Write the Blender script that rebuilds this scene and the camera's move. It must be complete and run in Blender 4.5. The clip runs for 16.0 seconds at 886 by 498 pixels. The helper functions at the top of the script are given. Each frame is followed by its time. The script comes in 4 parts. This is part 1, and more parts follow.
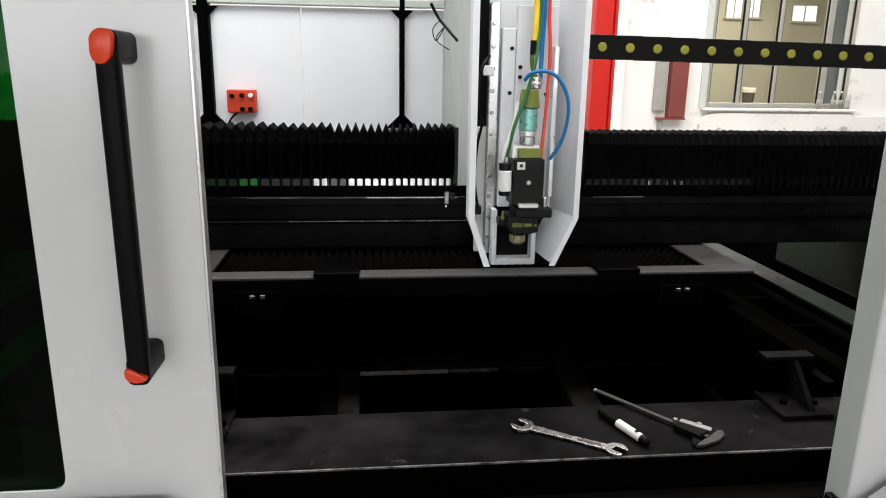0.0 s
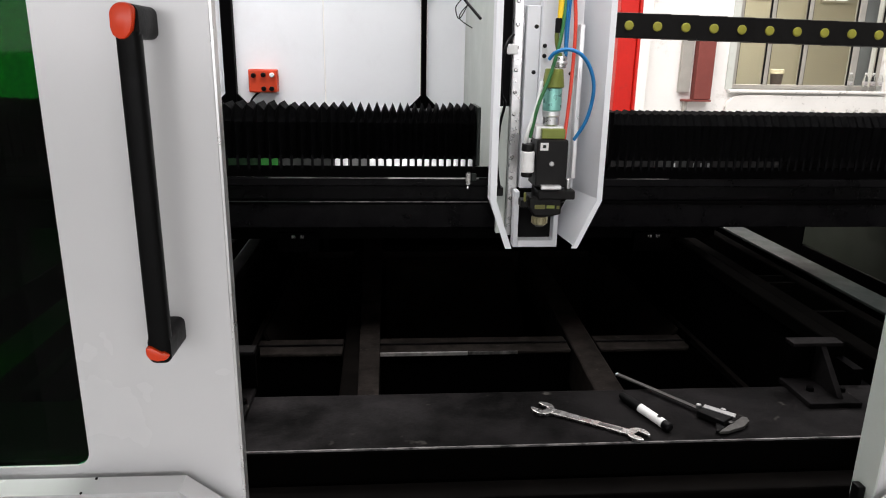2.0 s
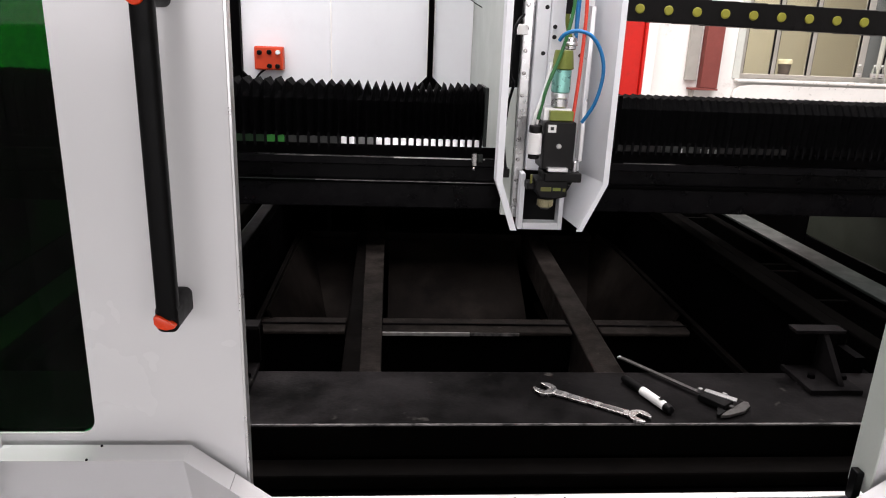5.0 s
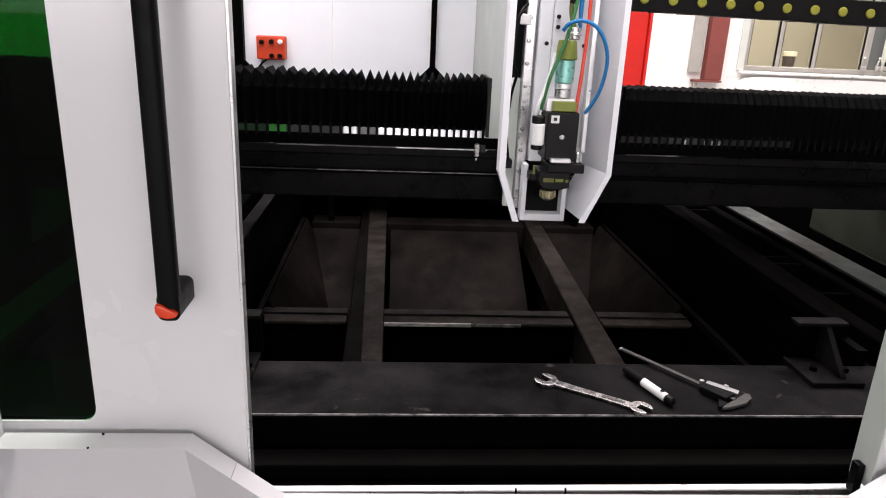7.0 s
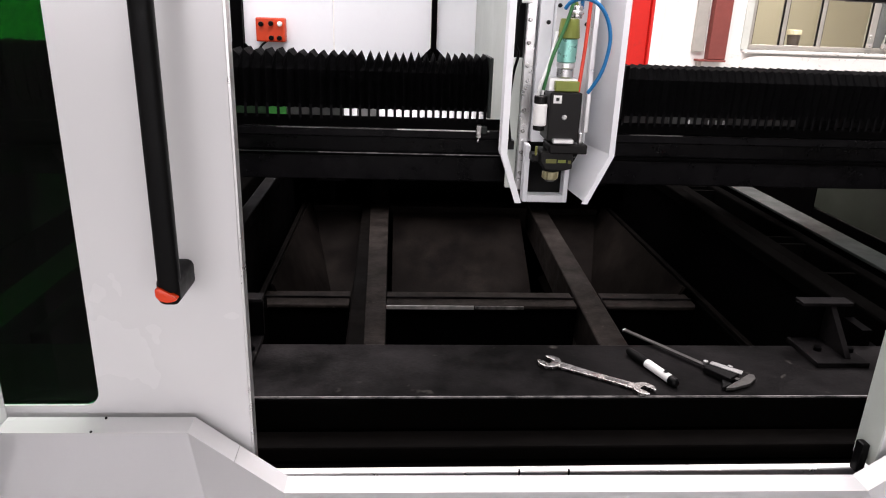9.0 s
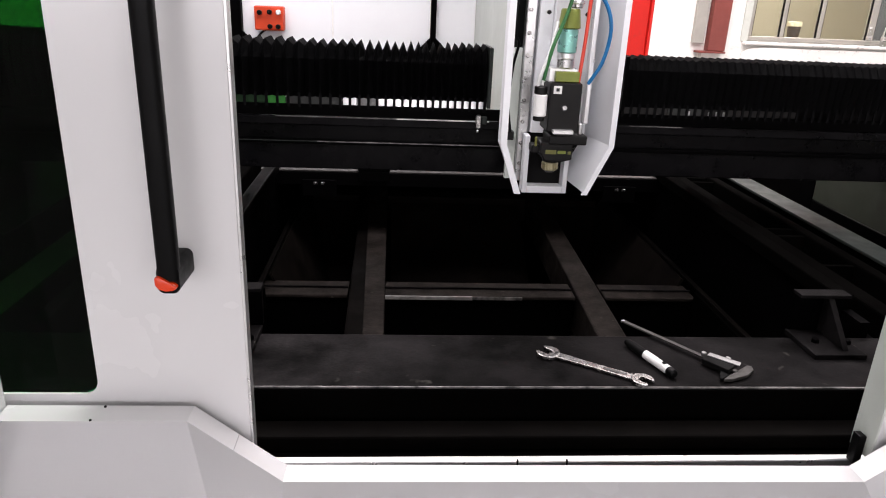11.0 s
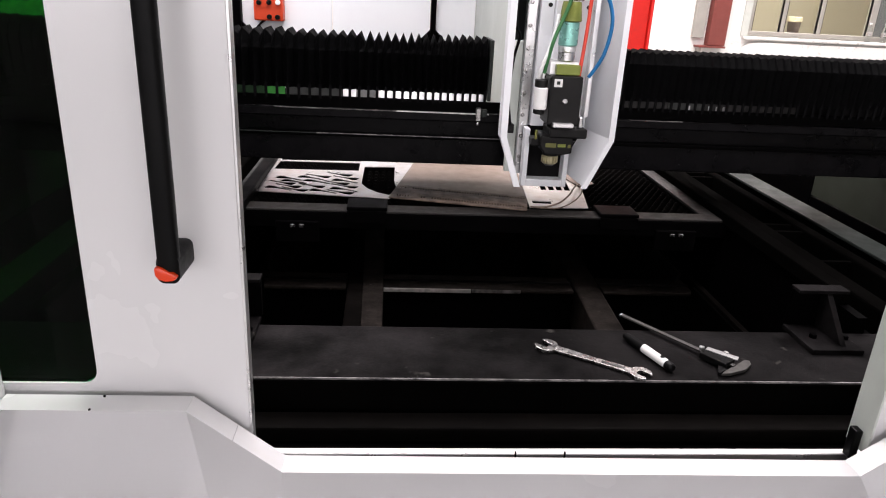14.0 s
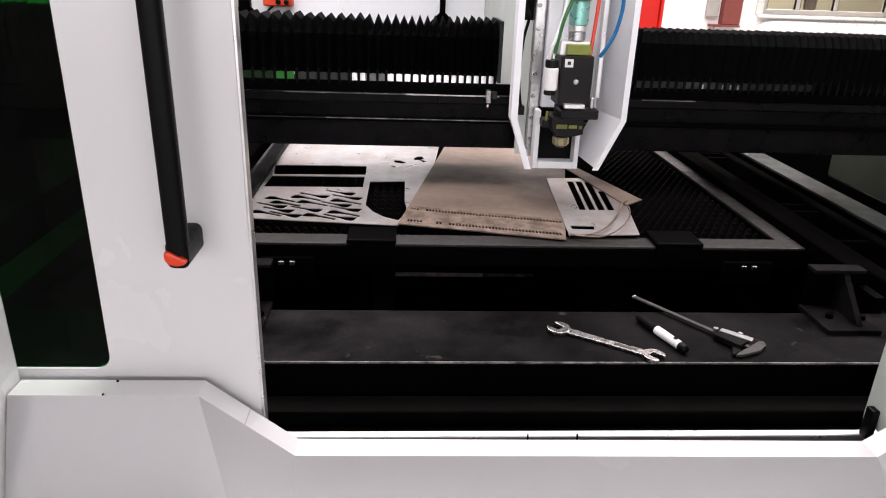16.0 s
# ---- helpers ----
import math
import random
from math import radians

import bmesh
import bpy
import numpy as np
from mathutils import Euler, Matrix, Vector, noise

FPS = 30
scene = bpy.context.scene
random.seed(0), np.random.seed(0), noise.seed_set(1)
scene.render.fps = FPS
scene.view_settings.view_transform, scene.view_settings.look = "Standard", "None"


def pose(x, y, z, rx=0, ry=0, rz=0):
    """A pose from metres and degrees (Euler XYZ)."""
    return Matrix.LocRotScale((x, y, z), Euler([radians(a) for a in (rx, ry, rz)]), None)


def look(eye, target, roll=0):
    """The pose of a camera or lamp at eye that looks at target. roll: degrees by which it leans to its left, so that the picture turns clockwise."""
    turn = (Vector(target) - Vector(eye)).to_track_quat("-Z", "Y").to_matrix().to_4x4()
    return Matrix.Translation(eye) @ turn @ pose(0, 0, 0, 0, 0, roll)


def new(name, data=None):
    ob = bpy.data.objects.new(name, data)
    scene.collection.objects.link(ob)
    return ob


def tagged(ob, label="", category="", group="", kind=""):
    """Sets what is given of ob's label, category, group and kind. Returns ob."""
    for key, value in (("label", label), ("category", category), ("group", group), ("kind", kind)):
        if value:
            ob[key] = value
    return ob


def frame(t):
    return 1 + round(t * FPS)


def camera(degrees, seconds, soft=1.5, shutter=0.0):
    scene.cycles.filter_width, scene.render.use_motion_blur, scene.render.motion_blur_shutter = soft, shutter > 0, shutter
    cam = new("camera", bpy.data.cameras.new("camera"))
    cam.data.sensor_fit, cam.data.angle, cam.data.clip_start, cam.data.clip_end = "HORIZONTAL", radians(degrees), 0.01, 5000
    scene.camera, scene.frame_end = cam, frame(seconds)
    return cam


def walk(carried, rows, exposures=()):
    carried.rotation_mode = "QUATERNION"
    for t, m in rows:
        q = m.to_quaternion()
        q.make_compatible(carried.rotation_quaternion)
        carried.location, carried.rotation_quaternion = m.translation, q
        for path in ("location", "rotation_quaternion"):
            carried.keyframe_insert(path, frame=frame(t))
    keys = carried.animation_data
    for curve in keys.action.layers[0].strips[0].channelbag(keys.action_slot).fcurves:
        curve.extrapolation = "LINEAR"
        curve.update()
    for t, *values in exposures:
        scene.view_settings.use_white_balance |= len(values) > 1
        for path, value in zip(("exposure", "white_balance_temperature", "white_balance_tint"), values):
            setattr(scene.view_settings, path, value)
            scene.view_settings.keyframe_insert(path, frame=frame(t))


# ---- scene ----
cam = camera(65.3, 16.0, soft=1.1)
PATH = [
    (0, (0.009, -0.019, 1.522), (0.218, 1.907, 1.025), 0.9),
    (0.5, (0.009, -0.018, 1.522), (0.225, 1.905, 1.019), 0.5),
    (1, (0.007, -0.016, 1.524), (0.206, 1.911, 1.026), 0.6),
    (1.5, (0.01, -0.012, 1.523), (0.203, 1.909, 0.999), -0.1),
    (2, (0.007, -0.007, 1.517), (0.159, 1.911, 0.969), 1.0),
    (2.5, (-0.002, -0.012, 1.513), (0.149, 1.908, 0.974), 2.2),
    (3, (-0.003, -0.01, 1.511), (0.156, 1.903, 0.951), 2.3),
    (3.5, (-0.003, -0.009, 1.511), (0.15, 1.903, 0.945), 2.5),
    (4, (-0.003, -0.008, 1.509), (0.151, 1.899, 0.928), 2.4),
    (4.5, (-0.003, -0.008, 1.509), (0.151, 1.899, 0.925), 2.4),
    (5, (-0.002, -0.009, 1.507), (0.148, 1.896, 0.916), 2.3),
    (7.5, (-0.002, -0.004, 1.503), (0.143, 1.888, 0.87), 2.6),
    (8, (-0.001, 0.001, 1.501), (0.14, 1.885, 0.846), 2.2),
    (8.5, (0.0, 0.001, 1.5), (0.14, 1.884, 0.841), 2.1),
    (9, (0.0, 0.0, 1.5), (0.138, 1.883, 0.839), 2.1),
    (11.5, (-0.004, 0.001, 1.498), (0.144, 1.873, 0.81), 2.6),
    (12, (-0.005, 0.001, 1.497), (0.145, 1.873, 0.811), 2.7),
    (12.5, (-0.005, 0.0, 1.497), (0.144, 1.875, 0.815), 2.7),
    (13, (-0.006, 0.001, 1.497), (0.138, 1.872, 0.806), 2.7),
    (13.5, (-0.006, 0.001, 1.497), (0.149, 1.869, 0.799), 3.1),
    (14, (-0.006, 0.001, 1.498), (0.146, 1.867, 0.793), 3.0),
    (14.5, (-0.003, 0.003, 1.497), (0.15, 1.868, 0.792), 2.6),
    (15, (0.004, 0.006, 1.497), (0.165, 1.867, 0.782), 1.2),
    (15.5, (-0.002, 0.006, 1.494), (0.138, 1.869, 0.778), 1.9),
    (16, (-0.001, 0.005, 1.492), (0.114, 1.857, 0.747), 2.0),
]
walk(cam, [(t, look(eye, target, roll)) for t, eye, target, roll in PATH],
     exposures=[(0, -0.15, 6500, 13), (1.5, -0.15, 6500, 14), (3, -0.1, 6600, 19), (5, -0.05, 6600, 20), (7.5, 0.12, 6600, 22), (9, 0.14, 6600, 22), (16, 0.2, 6600, 22)])

# ---- light ----
world = bpy.data.worlds.new("world")
scene.world = world
world.use_nodes = True
wn = world.node_tree
sky = wn.nodes.new("ShaderNodeTexSky")
sky.sky_type, sky.sun_disc = "NISHITA", False
sky.sun_elevation, sky.sun_rotation = radians(40), radians(160)
wn.links.new(sky.outputs[0], wn.nodes["Background"].inputs[0])
wn.nodes["Background"].inputs[1].default_value = 0.12
scene.view_settings.exposure = 0.0


def area_lamp(name, m, sx, sy, watts, colour=(1, 1, 1)):
    data = bpy.data.lights.new(name, "AREA")
    data.shape, data.size, data.size_y, data.energy, data.color = "RECTANGLE", sx, sy, watts, colour
    ob = new(name, data)
    ob.matrix_world = m
    return ob


# unseen roof lights and windows behind the camera; an added fill in the far room
area_lamp("roof_light", pose(0.8, 0.65, 5.9, 0, 0, 0), 7.0, 3.0, 640, (0.99, 1.0, 0.99))
area_lamp("roof_light", pose(1.4, 4.9, 5.9, 0, 0, 0), 7.0, 3.0, 560, (1.0, 1.0, 0.97))
area_lamp("window_light", pose(0.2, -5.9, 2.1, 90, 0, 0), 9.5, 1.3, 175, (0.97, 0.99, 1.0))
area_lamp("room_light", pose(4.6, 8.7, 2.95, 0, 0, 0), 1.6, 0.7, 75, (1.0, 0.96, 0.86))


# ---- materials ----
def material(name, colour, rough=0.5, metal=0.0, vary=0.12, scale=6.0, bump=0.0, fine=60.0, stain=None, amount=0.5, spread=0.08, streak=(1, 1, 1),
             transmission=0.0, ior=1.45, coat=0.0, per_object=0.0, spec=0.5, centre=0.62, specks=None):
    m = bpy.data.materials.new(name)
    m.use_nodes = True
    nt = m.node_tree
    b = nt.nodes["Principled BSDF"]
    b.inputs["Roughness"].default_value = rough
    b.inputs["Metallic"].default_value = metal
    b.inputs["Transmission Weight"].default_value = transmission
    b.inputs["IOR"].default_value = ior
    b.inputs["Coat Weight"].default_value = coat
    b.inputs["Coat Roughness"].default_value = 0.2
    b.inputs["Specular IOR Level"].default_value = spec
    if transmission:
        b.inputs["Base Color"].default_value = (*colour, 1)
        return m
    tc = nt.nodes.new("ShaderNodeTexCoord")
    mp = nt.nodes.new("ShaderNodeMapping")
    mp.inputs["Scale"].default_value = streak
    nt.links.new(tc.outputs["Object"], mp.inputs[0])

    def tex(s, detail=5.0, roughness=0.6):
        n = nt.nodes.new("ShaderNodeTexNoise")
        n.inputs["Scale"].default_value, n.inputs["Detail"].default_value = s, detail
        n.inputs["Roughness"].default_value = roughness
        nt.links.new(mp.outputs[0], n.inputs["Vector"])
        return n.outputs["Fac"]

    def rng(fac, a, b_, c, d):
        n = nt.nodes.new("ShaderNodeMapRange")
        for i, v in zip(("From Min", "From Max", "To Min", "To Max"), (a, b_, c, d)):
            n.inputs[i].default_value = v
        nt.links.new(fac, n.inputs["Value"])
        return n.outputs["Result"]

    def mix(fac, a, b_, kind="MIX"):
        n = nt.nodes.new("ShaderNodeMix")
        n.data_type, n.blend_type = "RGBA", kind
        if isinstance(fac, float):
            n.inputs[0].default_value = fac
        else:
            nt.links.new(fac, n.inputs[0])
        for sock, v in ((n.inputs[6], a), (n.inputs[7], b_)):
            if isinstance(v, tuple):
                sock.default_value = (*v, 1)
            else:
                nt.links.new(v, sock)
        return n.outputs[2]

    big, small = tex(scale), tex(fine, 3.0)
    lo, hi = tuple(c * (1 - vary) for c in colour), tuple(min(1, c * (1 + vary)) for c in colour)
    col = mix(rng(big, 0.3, 0.7, 0, 1), lo, hi)
    col = mix(rng(small, 0.35, 0.65, 0, vary), col, tuple(c * 0.6 for c in colour))
    if stain:
        col = mix(rng(tex(scale * 2.3, 8.0, 0.7), centre - spread, centre + spread, 0, amount), col, stain)
    if specks:
        col = mix(rng(tex(scale * 9, 2.0, 0.5), 0.7, 0.74, 0, 0.8), col, specks)
    if per_object:
        oi = nt.nodes.new("ShaderNodeObjectInfo")
        col = mix(rng(oi.outputs["Random"], 0, 1, 0, per_object), col, tuple(c * 0.4 for c in colour))
    nt.links.new(col, b.inputs["Base Color"])
    nt.links.new(rng(tex(scale * 3), 0.3, 0.7, max(0.02, rough * 0.8), min(1, rough * 1.25)), b.inputs["Roughness"])
    if bump:
        bn = nt.nodes.new("ShaderNodeBump")
        bn.inputs["Strength"].default_value, bn.inputs["Distance"].default_value = bump, 0.002
        nt.links.new(small, bn.inputs["Height"])
        nt.links.new(bn.outputs[0], b.inputs["Normal"])
    return m


WHITE = material("white_powder_coat", (0.69, 0.69, 0.7), 0.25, vary=0.012, scale=0.8, bump=0.03, fine=400, coat=0.9)
WHITE_PANEL = material("white_sheet_panel", (0.75, 0.765, 0.785), 0.5, vary=0.03, scale=1.5, bump=0.03, fine=200, stain=(0.6, 0.6, 0.6), amount=0.2)
GREY = material("grey_green_paint", (0.5, 0.54, 0.5), 0.45, vary=0.05, scale=3, bump=0.05, fine=300)
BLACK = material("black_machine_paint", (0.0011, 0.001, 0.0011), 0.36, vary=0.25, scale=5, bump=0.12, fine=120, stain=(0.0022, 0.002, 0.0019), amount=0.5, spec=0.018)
GANTRY = material("satin_black_enamel", (0.0015, 0.0014, 0.0018), 0.27, vary=0.3, scale=4, bump=0.15, fine=90, stain=(0.006, 0.0055, 0.006), amount=0.6, spread=0.15, spec=0.09, centre=0.5)
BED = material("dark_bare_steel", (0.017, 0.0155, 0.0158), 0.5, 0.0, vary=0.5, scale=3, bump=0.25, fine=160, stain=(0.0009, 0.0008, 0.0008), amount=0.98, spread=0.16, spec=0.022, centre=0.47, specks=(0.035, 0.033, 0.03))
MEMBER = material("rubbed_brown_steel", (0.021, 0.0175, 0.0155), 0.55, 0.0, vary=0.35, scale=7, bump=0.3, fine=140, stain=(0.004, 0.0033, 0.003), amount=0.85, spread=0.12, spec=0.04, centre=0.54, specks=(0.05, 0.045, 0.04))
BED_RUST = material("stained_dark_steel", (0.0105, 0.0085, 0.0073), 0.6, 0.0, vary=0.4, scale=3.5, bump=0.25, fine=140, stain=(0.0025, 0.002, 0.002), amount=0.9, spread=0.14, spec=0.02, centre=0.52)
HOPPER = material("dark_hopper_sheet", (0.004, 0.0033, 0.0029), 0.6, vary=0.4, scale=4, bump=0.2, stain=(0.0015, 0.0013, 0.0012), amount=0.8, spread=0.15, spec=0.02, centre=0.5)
# pale steels for rubbed bed edges and for painted highlight lines on the gantry
EDGE = material("worn_bright_edge", (0.22, 0.21, 0.205), 0.4, 0.6, vary=0.4, scale=14, bump=0.2, stain=(0.03, 0.03, 0.03), amount=0.95, spread=0.1, centre=0.52)
BRIGHT_EDGE = material("freshly_rubbed_edge", (0.62, 0.6, 0.58), 0.42, 0.7, vary=0.3, scale=18, bump=0.15, stain=(0.2, 0.19, 0.18), amount=0.7, spread=0.12, centre=0.6)
# near-black, low-gloss copy that puts deep shade into recessed bed parts
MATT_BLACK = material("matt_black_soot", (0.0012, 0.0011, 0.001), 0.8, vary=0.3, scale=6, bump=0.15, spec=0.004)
BELLOWS = material("black_bellows_cloth", (0.0025, 0.0025, 0.0028), 0.6, vary=0.2, scale=20, bump=0.2, fine=300, spec=0.05)
STEEL = material("brushed_steel", (0.55, 0.55, 0.55), 0.3, 1.0, vary=0.12, scale=25, bump=0.08)
CHROME = material("chrome_vanadium", (0.52, 0.51, 0.5), 0.26, 1.0, vary=0.2, scale=30, bump=0.08, stain=(0.15, 0.14, 0.135), amount=0.7, spread=0.12, centre=0.52)
ALU = material("aluminium_profile", (0.75, 0.75, 0.75), 0.32, 0.85, vary=0.06, scale=12, bump=0.04)
RUBBER = material("black_plastic", (0.002, 0.002, 0.0022), 0.42, vary=0.15, scale=15, bump=0.1, fine=300, spec=0.12)
HEAD_BLACK = material("black_anodised", (0.0045, 0.0042, 0.004), 0.4, 0.0, spec=0.22, vary=0.15, scale=20, bump=0.1, fine=250)
ORANGE = material("orange_plastic", (0.76, 0.045, 0.002), 0.36, vary=0.05, scale=10, coat=0.2)
ORANGE_BOX = material("orange_painted_box", (0.55, 0.042, 0.006), 0.5, vary=0.1, scale=14, stain=(0.3, 0.05, 0.02), amount=0.4)
RED = material("red_column_paint", (0.62, 0.012, 0.005), 0.45, vary=0.08, scale=4, stain=(0.3, 0.03, 0.02), amount=0.4)
OLIVE = material("olive_anodised", (0.16, 0.19, 0.035), 0.35, 0.3, vary=0.1, scale=20)
LABEL_OLIVE = material("olive_yellow_label", (0.12, 0.12, 0.025), 0.5, vary=0.1, scale=40)
TEAL = material("teal_anodised", (0.22, 0.5, 0.44), 0.3, 0.6, vary=0.08, scale=20)
BRASS = material("tarnished_brass", (0.5, 0.45, 0.28), 0.35, 0.8, vary=0.15, scale=30)
YELLOW = material("yellow_hose", (0.75, 0.5, 0.02), 0.4, vary=0.05)
GREEN = material("green_hose", (0.02, 0.13, 0.035), 0.4, vary=0.05)
GREEN_DARK = material("dark_green_paint", (0.008, 0.055, 0.012), 0.5, vary=0.1)
GREY_DARK = material("dull_grey_strip", (0.075, 0.078, 0.075), 0.5, vary=0.2, scale=15)
GREEN_SHEET = material("bright_green_paint", (0.05, 0.42, 0.06), 0.5, vary=0.05)
BLUE = material("blue_hose", (0.004, 0.15, 0.38), 0.35, vary=0.05)
RED_HOSE = material("red_hose", (0.75, 0.06, 0.03), 0.4, vary=0.05)
CLEAR_HOSE = material("milky_hose", (0.7, 0.72, 0.7), 0.35, vary=0.05)
GREEN_GLASS = material("green_laser_glass", (0.0, 0.06, 0.004), 0.03, transmission=1.0, ior=1.15)
GLASS = material("window_glass", (0.9, 0.93, 0.9), 0.02, transmission=1.0)
CHAIN = material("black_chain_plastic", (0.004, 0.0036, 0.0034), 0.5, spec=0.15, vary=0.15, scale=20, bump=0.1, per_object=0.2)
PIN = material("yellow_pin", (0.24, 0.23, 0.02), 0.45, vary=0.08, scale=30)
PLASTER = material("stained_plaster", (0.8, 0.785, 0.75), 0.85, vary=0.05, scale=1.2, bump=0.3, fine=40, stain=(0.42, 0.39, 0.34), amount=0.6, spread=0.05)
HALL = material("hall_wall_paint", (0.68, 0.68, 0.66), 0.8, vary=0.05, scale=0.8, bump=0.1, fine=30)
CONCRETE = material("hall_floor_concrete", (0.3, 0.3, 0.29), 0.6, vary=0.12, scale=1.0, bump=0.2, fine=30, stain=(0.15, 0.15, 0.14), amount=0.5)
ROOM = material("beige_room_paint", (0.5, 0.46, 0.34), 0.8, vary=0.06, scale=1.5)
GRIMY = material("grimy_plaster", (0.78, 0.76, 0.72), 0.85, vary=0.06, scale=2.0, bump=0.5, fine=30, stain=(0.3, 0.28, 0.25), amount=0.75, spread=0.03, centre=0.6, specks=(0.2, 0.18, 0.16))
BLIND = material("grey_mesh_blind", (0.1, 0.105, 0.105), 0.6, vary=0.1, scale=6, bump=0.2, fine=200)
PALE_JAMB = material("pale_green_jamb", (0.55, 0.57, 0.52), 0.6, vary=0.08, scale=3, stain=(0.35, 0.34, 0.3), amount=0.5)
BASKET = material("dark_brown_wicker", (0.05, 0.03, 0.02), 0.7, vary=0.3, scale=40, bump=0.4)
CREAM = material("cream_cloth", (0.7, 0.62, 0.42), 0.8, vary=0.1, scale=20)
DAYLIGHT = bpy.data.materials.new("daylight_pane")
DAYLIGHT.use_nodes = True
DAYLIGHT.node_tree.nodes["Principled BSDF"].inputs["Emission Color"].default_value = (1.0, 0.98, 0.92, 1)
DAYLIGHT.node_tree.nodes["Principled BSDF"].inputs["Emission Strength"].default_value = 1.1
BROWN = material("brown_red_board", (0.2, 0.045, 0.035), 0.6, vary=0.12, scale=5)
FRAME_ALU = material("window_frame_alu", (0.42, 0.4, 0.36), 0.45, 0.4, vary=0.08, scale=8)
SHEET = material("stainless_sheet", (0.62, 0.595, 0.585), 0.32, 0.75, vary=0.1, scale=5, bump=0.05, stain=(0.4, 0.31, 0.23), amount=0.6, spread=0.12, centre=0.56)
PLATE = material("mill_finish_plate", (0.19, 0.142, 0.112), 0.5, 0.3, vary=0.12, scale=6, bump=0.08, stain=(0.13, 0.088, 0.062), amount=0.7, spread=0.12)
PLATE_DIRTY = material("soot_stained_plate", (0.19, 0.14, 0.108), 0.55, 0.2, vary=0.2, scale=12, bump=0.12, stain=(0.035, 0.022, 0.014), amount=0.75, spread=0.08, centre=0.5)
SLAT = material("slag_covered_slat", (0.0055, 0.0046, 0.0042), 0.65, 0.0, spec=0.05, vary=0.3, scale=20, bump=0.3, per_object=0.4)
TFRAME = material("table_frame_grey_steel", (0.034, 0.0315, 0.0305), 0.55, 0.1, vary=0.2, scale=9, bump=0.2, stain=(0.03, 0.029, 0.027), amount=0.6)
TFRAME_DARK = material("brown_worn_frame_steel", (0.011, 0.0094, 0.0082), 0.55, 0.1, vary=0.3, scale=9, bump=0.25, stain=(0.009, 0.0075, 0.0065), amount=0.7)
SIDE = material("pale_side_beam_paint", (0.016, 0.0195, 0.0175), 0.5, spec=0.2, vary=0.1, scale=4, stain=(0.015, 0.017, 0.015), amount=0.5)
OLIVE_PANEL = material("olive_grey_panel", (0.022, 0.026, 0.018), 0.5, vary=0.06, scale=3)
PAPER = material("white_label", (0.75, 0.75, 0.73), 0.6, vary=0.03)
INK = material("black_ink", (0.002, 0.002, 0.002), 0.6, vary=0.05, spec=0.1)
BLADE = material("satin_tool_steel", (0.1, 0.098, 0.095), 0.4, 0.8, vary=0.15, scale=30)
DULL_BLADE = material("oiled_tool_steel", (0.045, 0.043, 0.04), 0.45, 0.5, vary=0.2, scale=30, bump=0.05)
ALU_DULL = material("dull_scale_metal", (0.28, 0.28, 0.275), 0.45, 0.4, vary=0.15, scale=40, stain=(0.12, 0.12, 0.12), amount=0.5)
PET = material("clear_bottle_plastic", (0.9, 0.93, 0.93), 0.08, transmission=1.0, ior=1.2)


# ---- mesh helpers ----
def link(name, bm, mat, parent=None, label="", smooth=False):
    me = bpy.data.meshes.new(name)
    bmesh.ops.recalc_face_normals(bm, faces=bm.faces)
    bm.to_mesh(me)
    bm.free()
    if smooth:
        for p in me.polygons:
            p.use_smooth = True
        me.set_sharp_from_angle(angle=radians(40))
    for mm in mat if isinstance(mat, (list, tuple)) else (mat,):
        me.materials.append(mm)
    ob = new(name, me)
    if parent is not None:
        ob.parent = parent
    if label:
        tagged(ob, label)
    return ob


def part(name, bm, mat, parent, label="", smooth=False):
    return link(name, bm, mat, parent, label, smooth)


def thing(name, label, category, group="", kind="", at=(0, 0, 0)):
    ob = new(name)
    ob.location = at
    ob.empty_display_size = 0.05
    return tagged(ob, label, category, group, kind)


def again(ob, parent, m, name=None):
    """A further piece on the same mesh."""
    c = new(name or ob.name.split(".")[0], ob.data)
    c.parent = parent
    c.matrix_basis = m
    return c


def box(x0, x1, y0, y1, z0, z1, bevel=0.0, seg=2, bm=None):
    bm = bm or bmesh.new()
    r = bmesh.ops.create_cube(bm, size=1.0)
    vs = r["verts"]
    for v in vs:
        v.co = ((x0 + x1) / 2 + v.co.x * (x1 - x0), (y0 + y1) / 2 + v.co.y * (y1 - y0), (z0 + z1) / 2 + v.co.z * (z1 - z0))
    if bevel:
        es = list({e for v in vs for e in v.link_edges})
        bmesh.ops.bevel(bm, geom=es, offset=bevel, segments=seg, affect="EDGES", profile=0.5)
    return bm


def prism(points, axis, a, b, bevel=0.0, bm=None):
    """A flat outline drawn out along an axis from a to b. Points are (x, z) for y, (x, y) for z, (y, z) for x."""
    bm = bm or bmesh.new()
    put = {"y": lambda p, d: (p[0], d, p[1]), "z": lambda p, d: (p[0], p[1], d), "x": lambda p, d: (d, p[0], p[1])}[axis]
    lo = [bm.verts.new(put(p, a)) for p in points]
    hi = [bm.verts.new(put(p, b)) for p in points]
    n = len(points)
    fs = [bm.faces.new(lo), bm.faces.new(hi[::-1])]
    for i in range(n):
        fs.append(bm.faces.new((lo[i], hi[i], hi[(i + 1) % n], lo[(i + 1) % n])))
    bmesh.ops.recalc_face_normals(bm, faces=fs)
    if bevel:
        es = [e for e in {e for f in fs for e in f.edges} if e.calc_face_angle(0) > radians(25)]
        bmesh.ops.bevel(bm, geom=es, offset=bevel, segments=2, affect="EDGES", profile=0.5)
    return bm


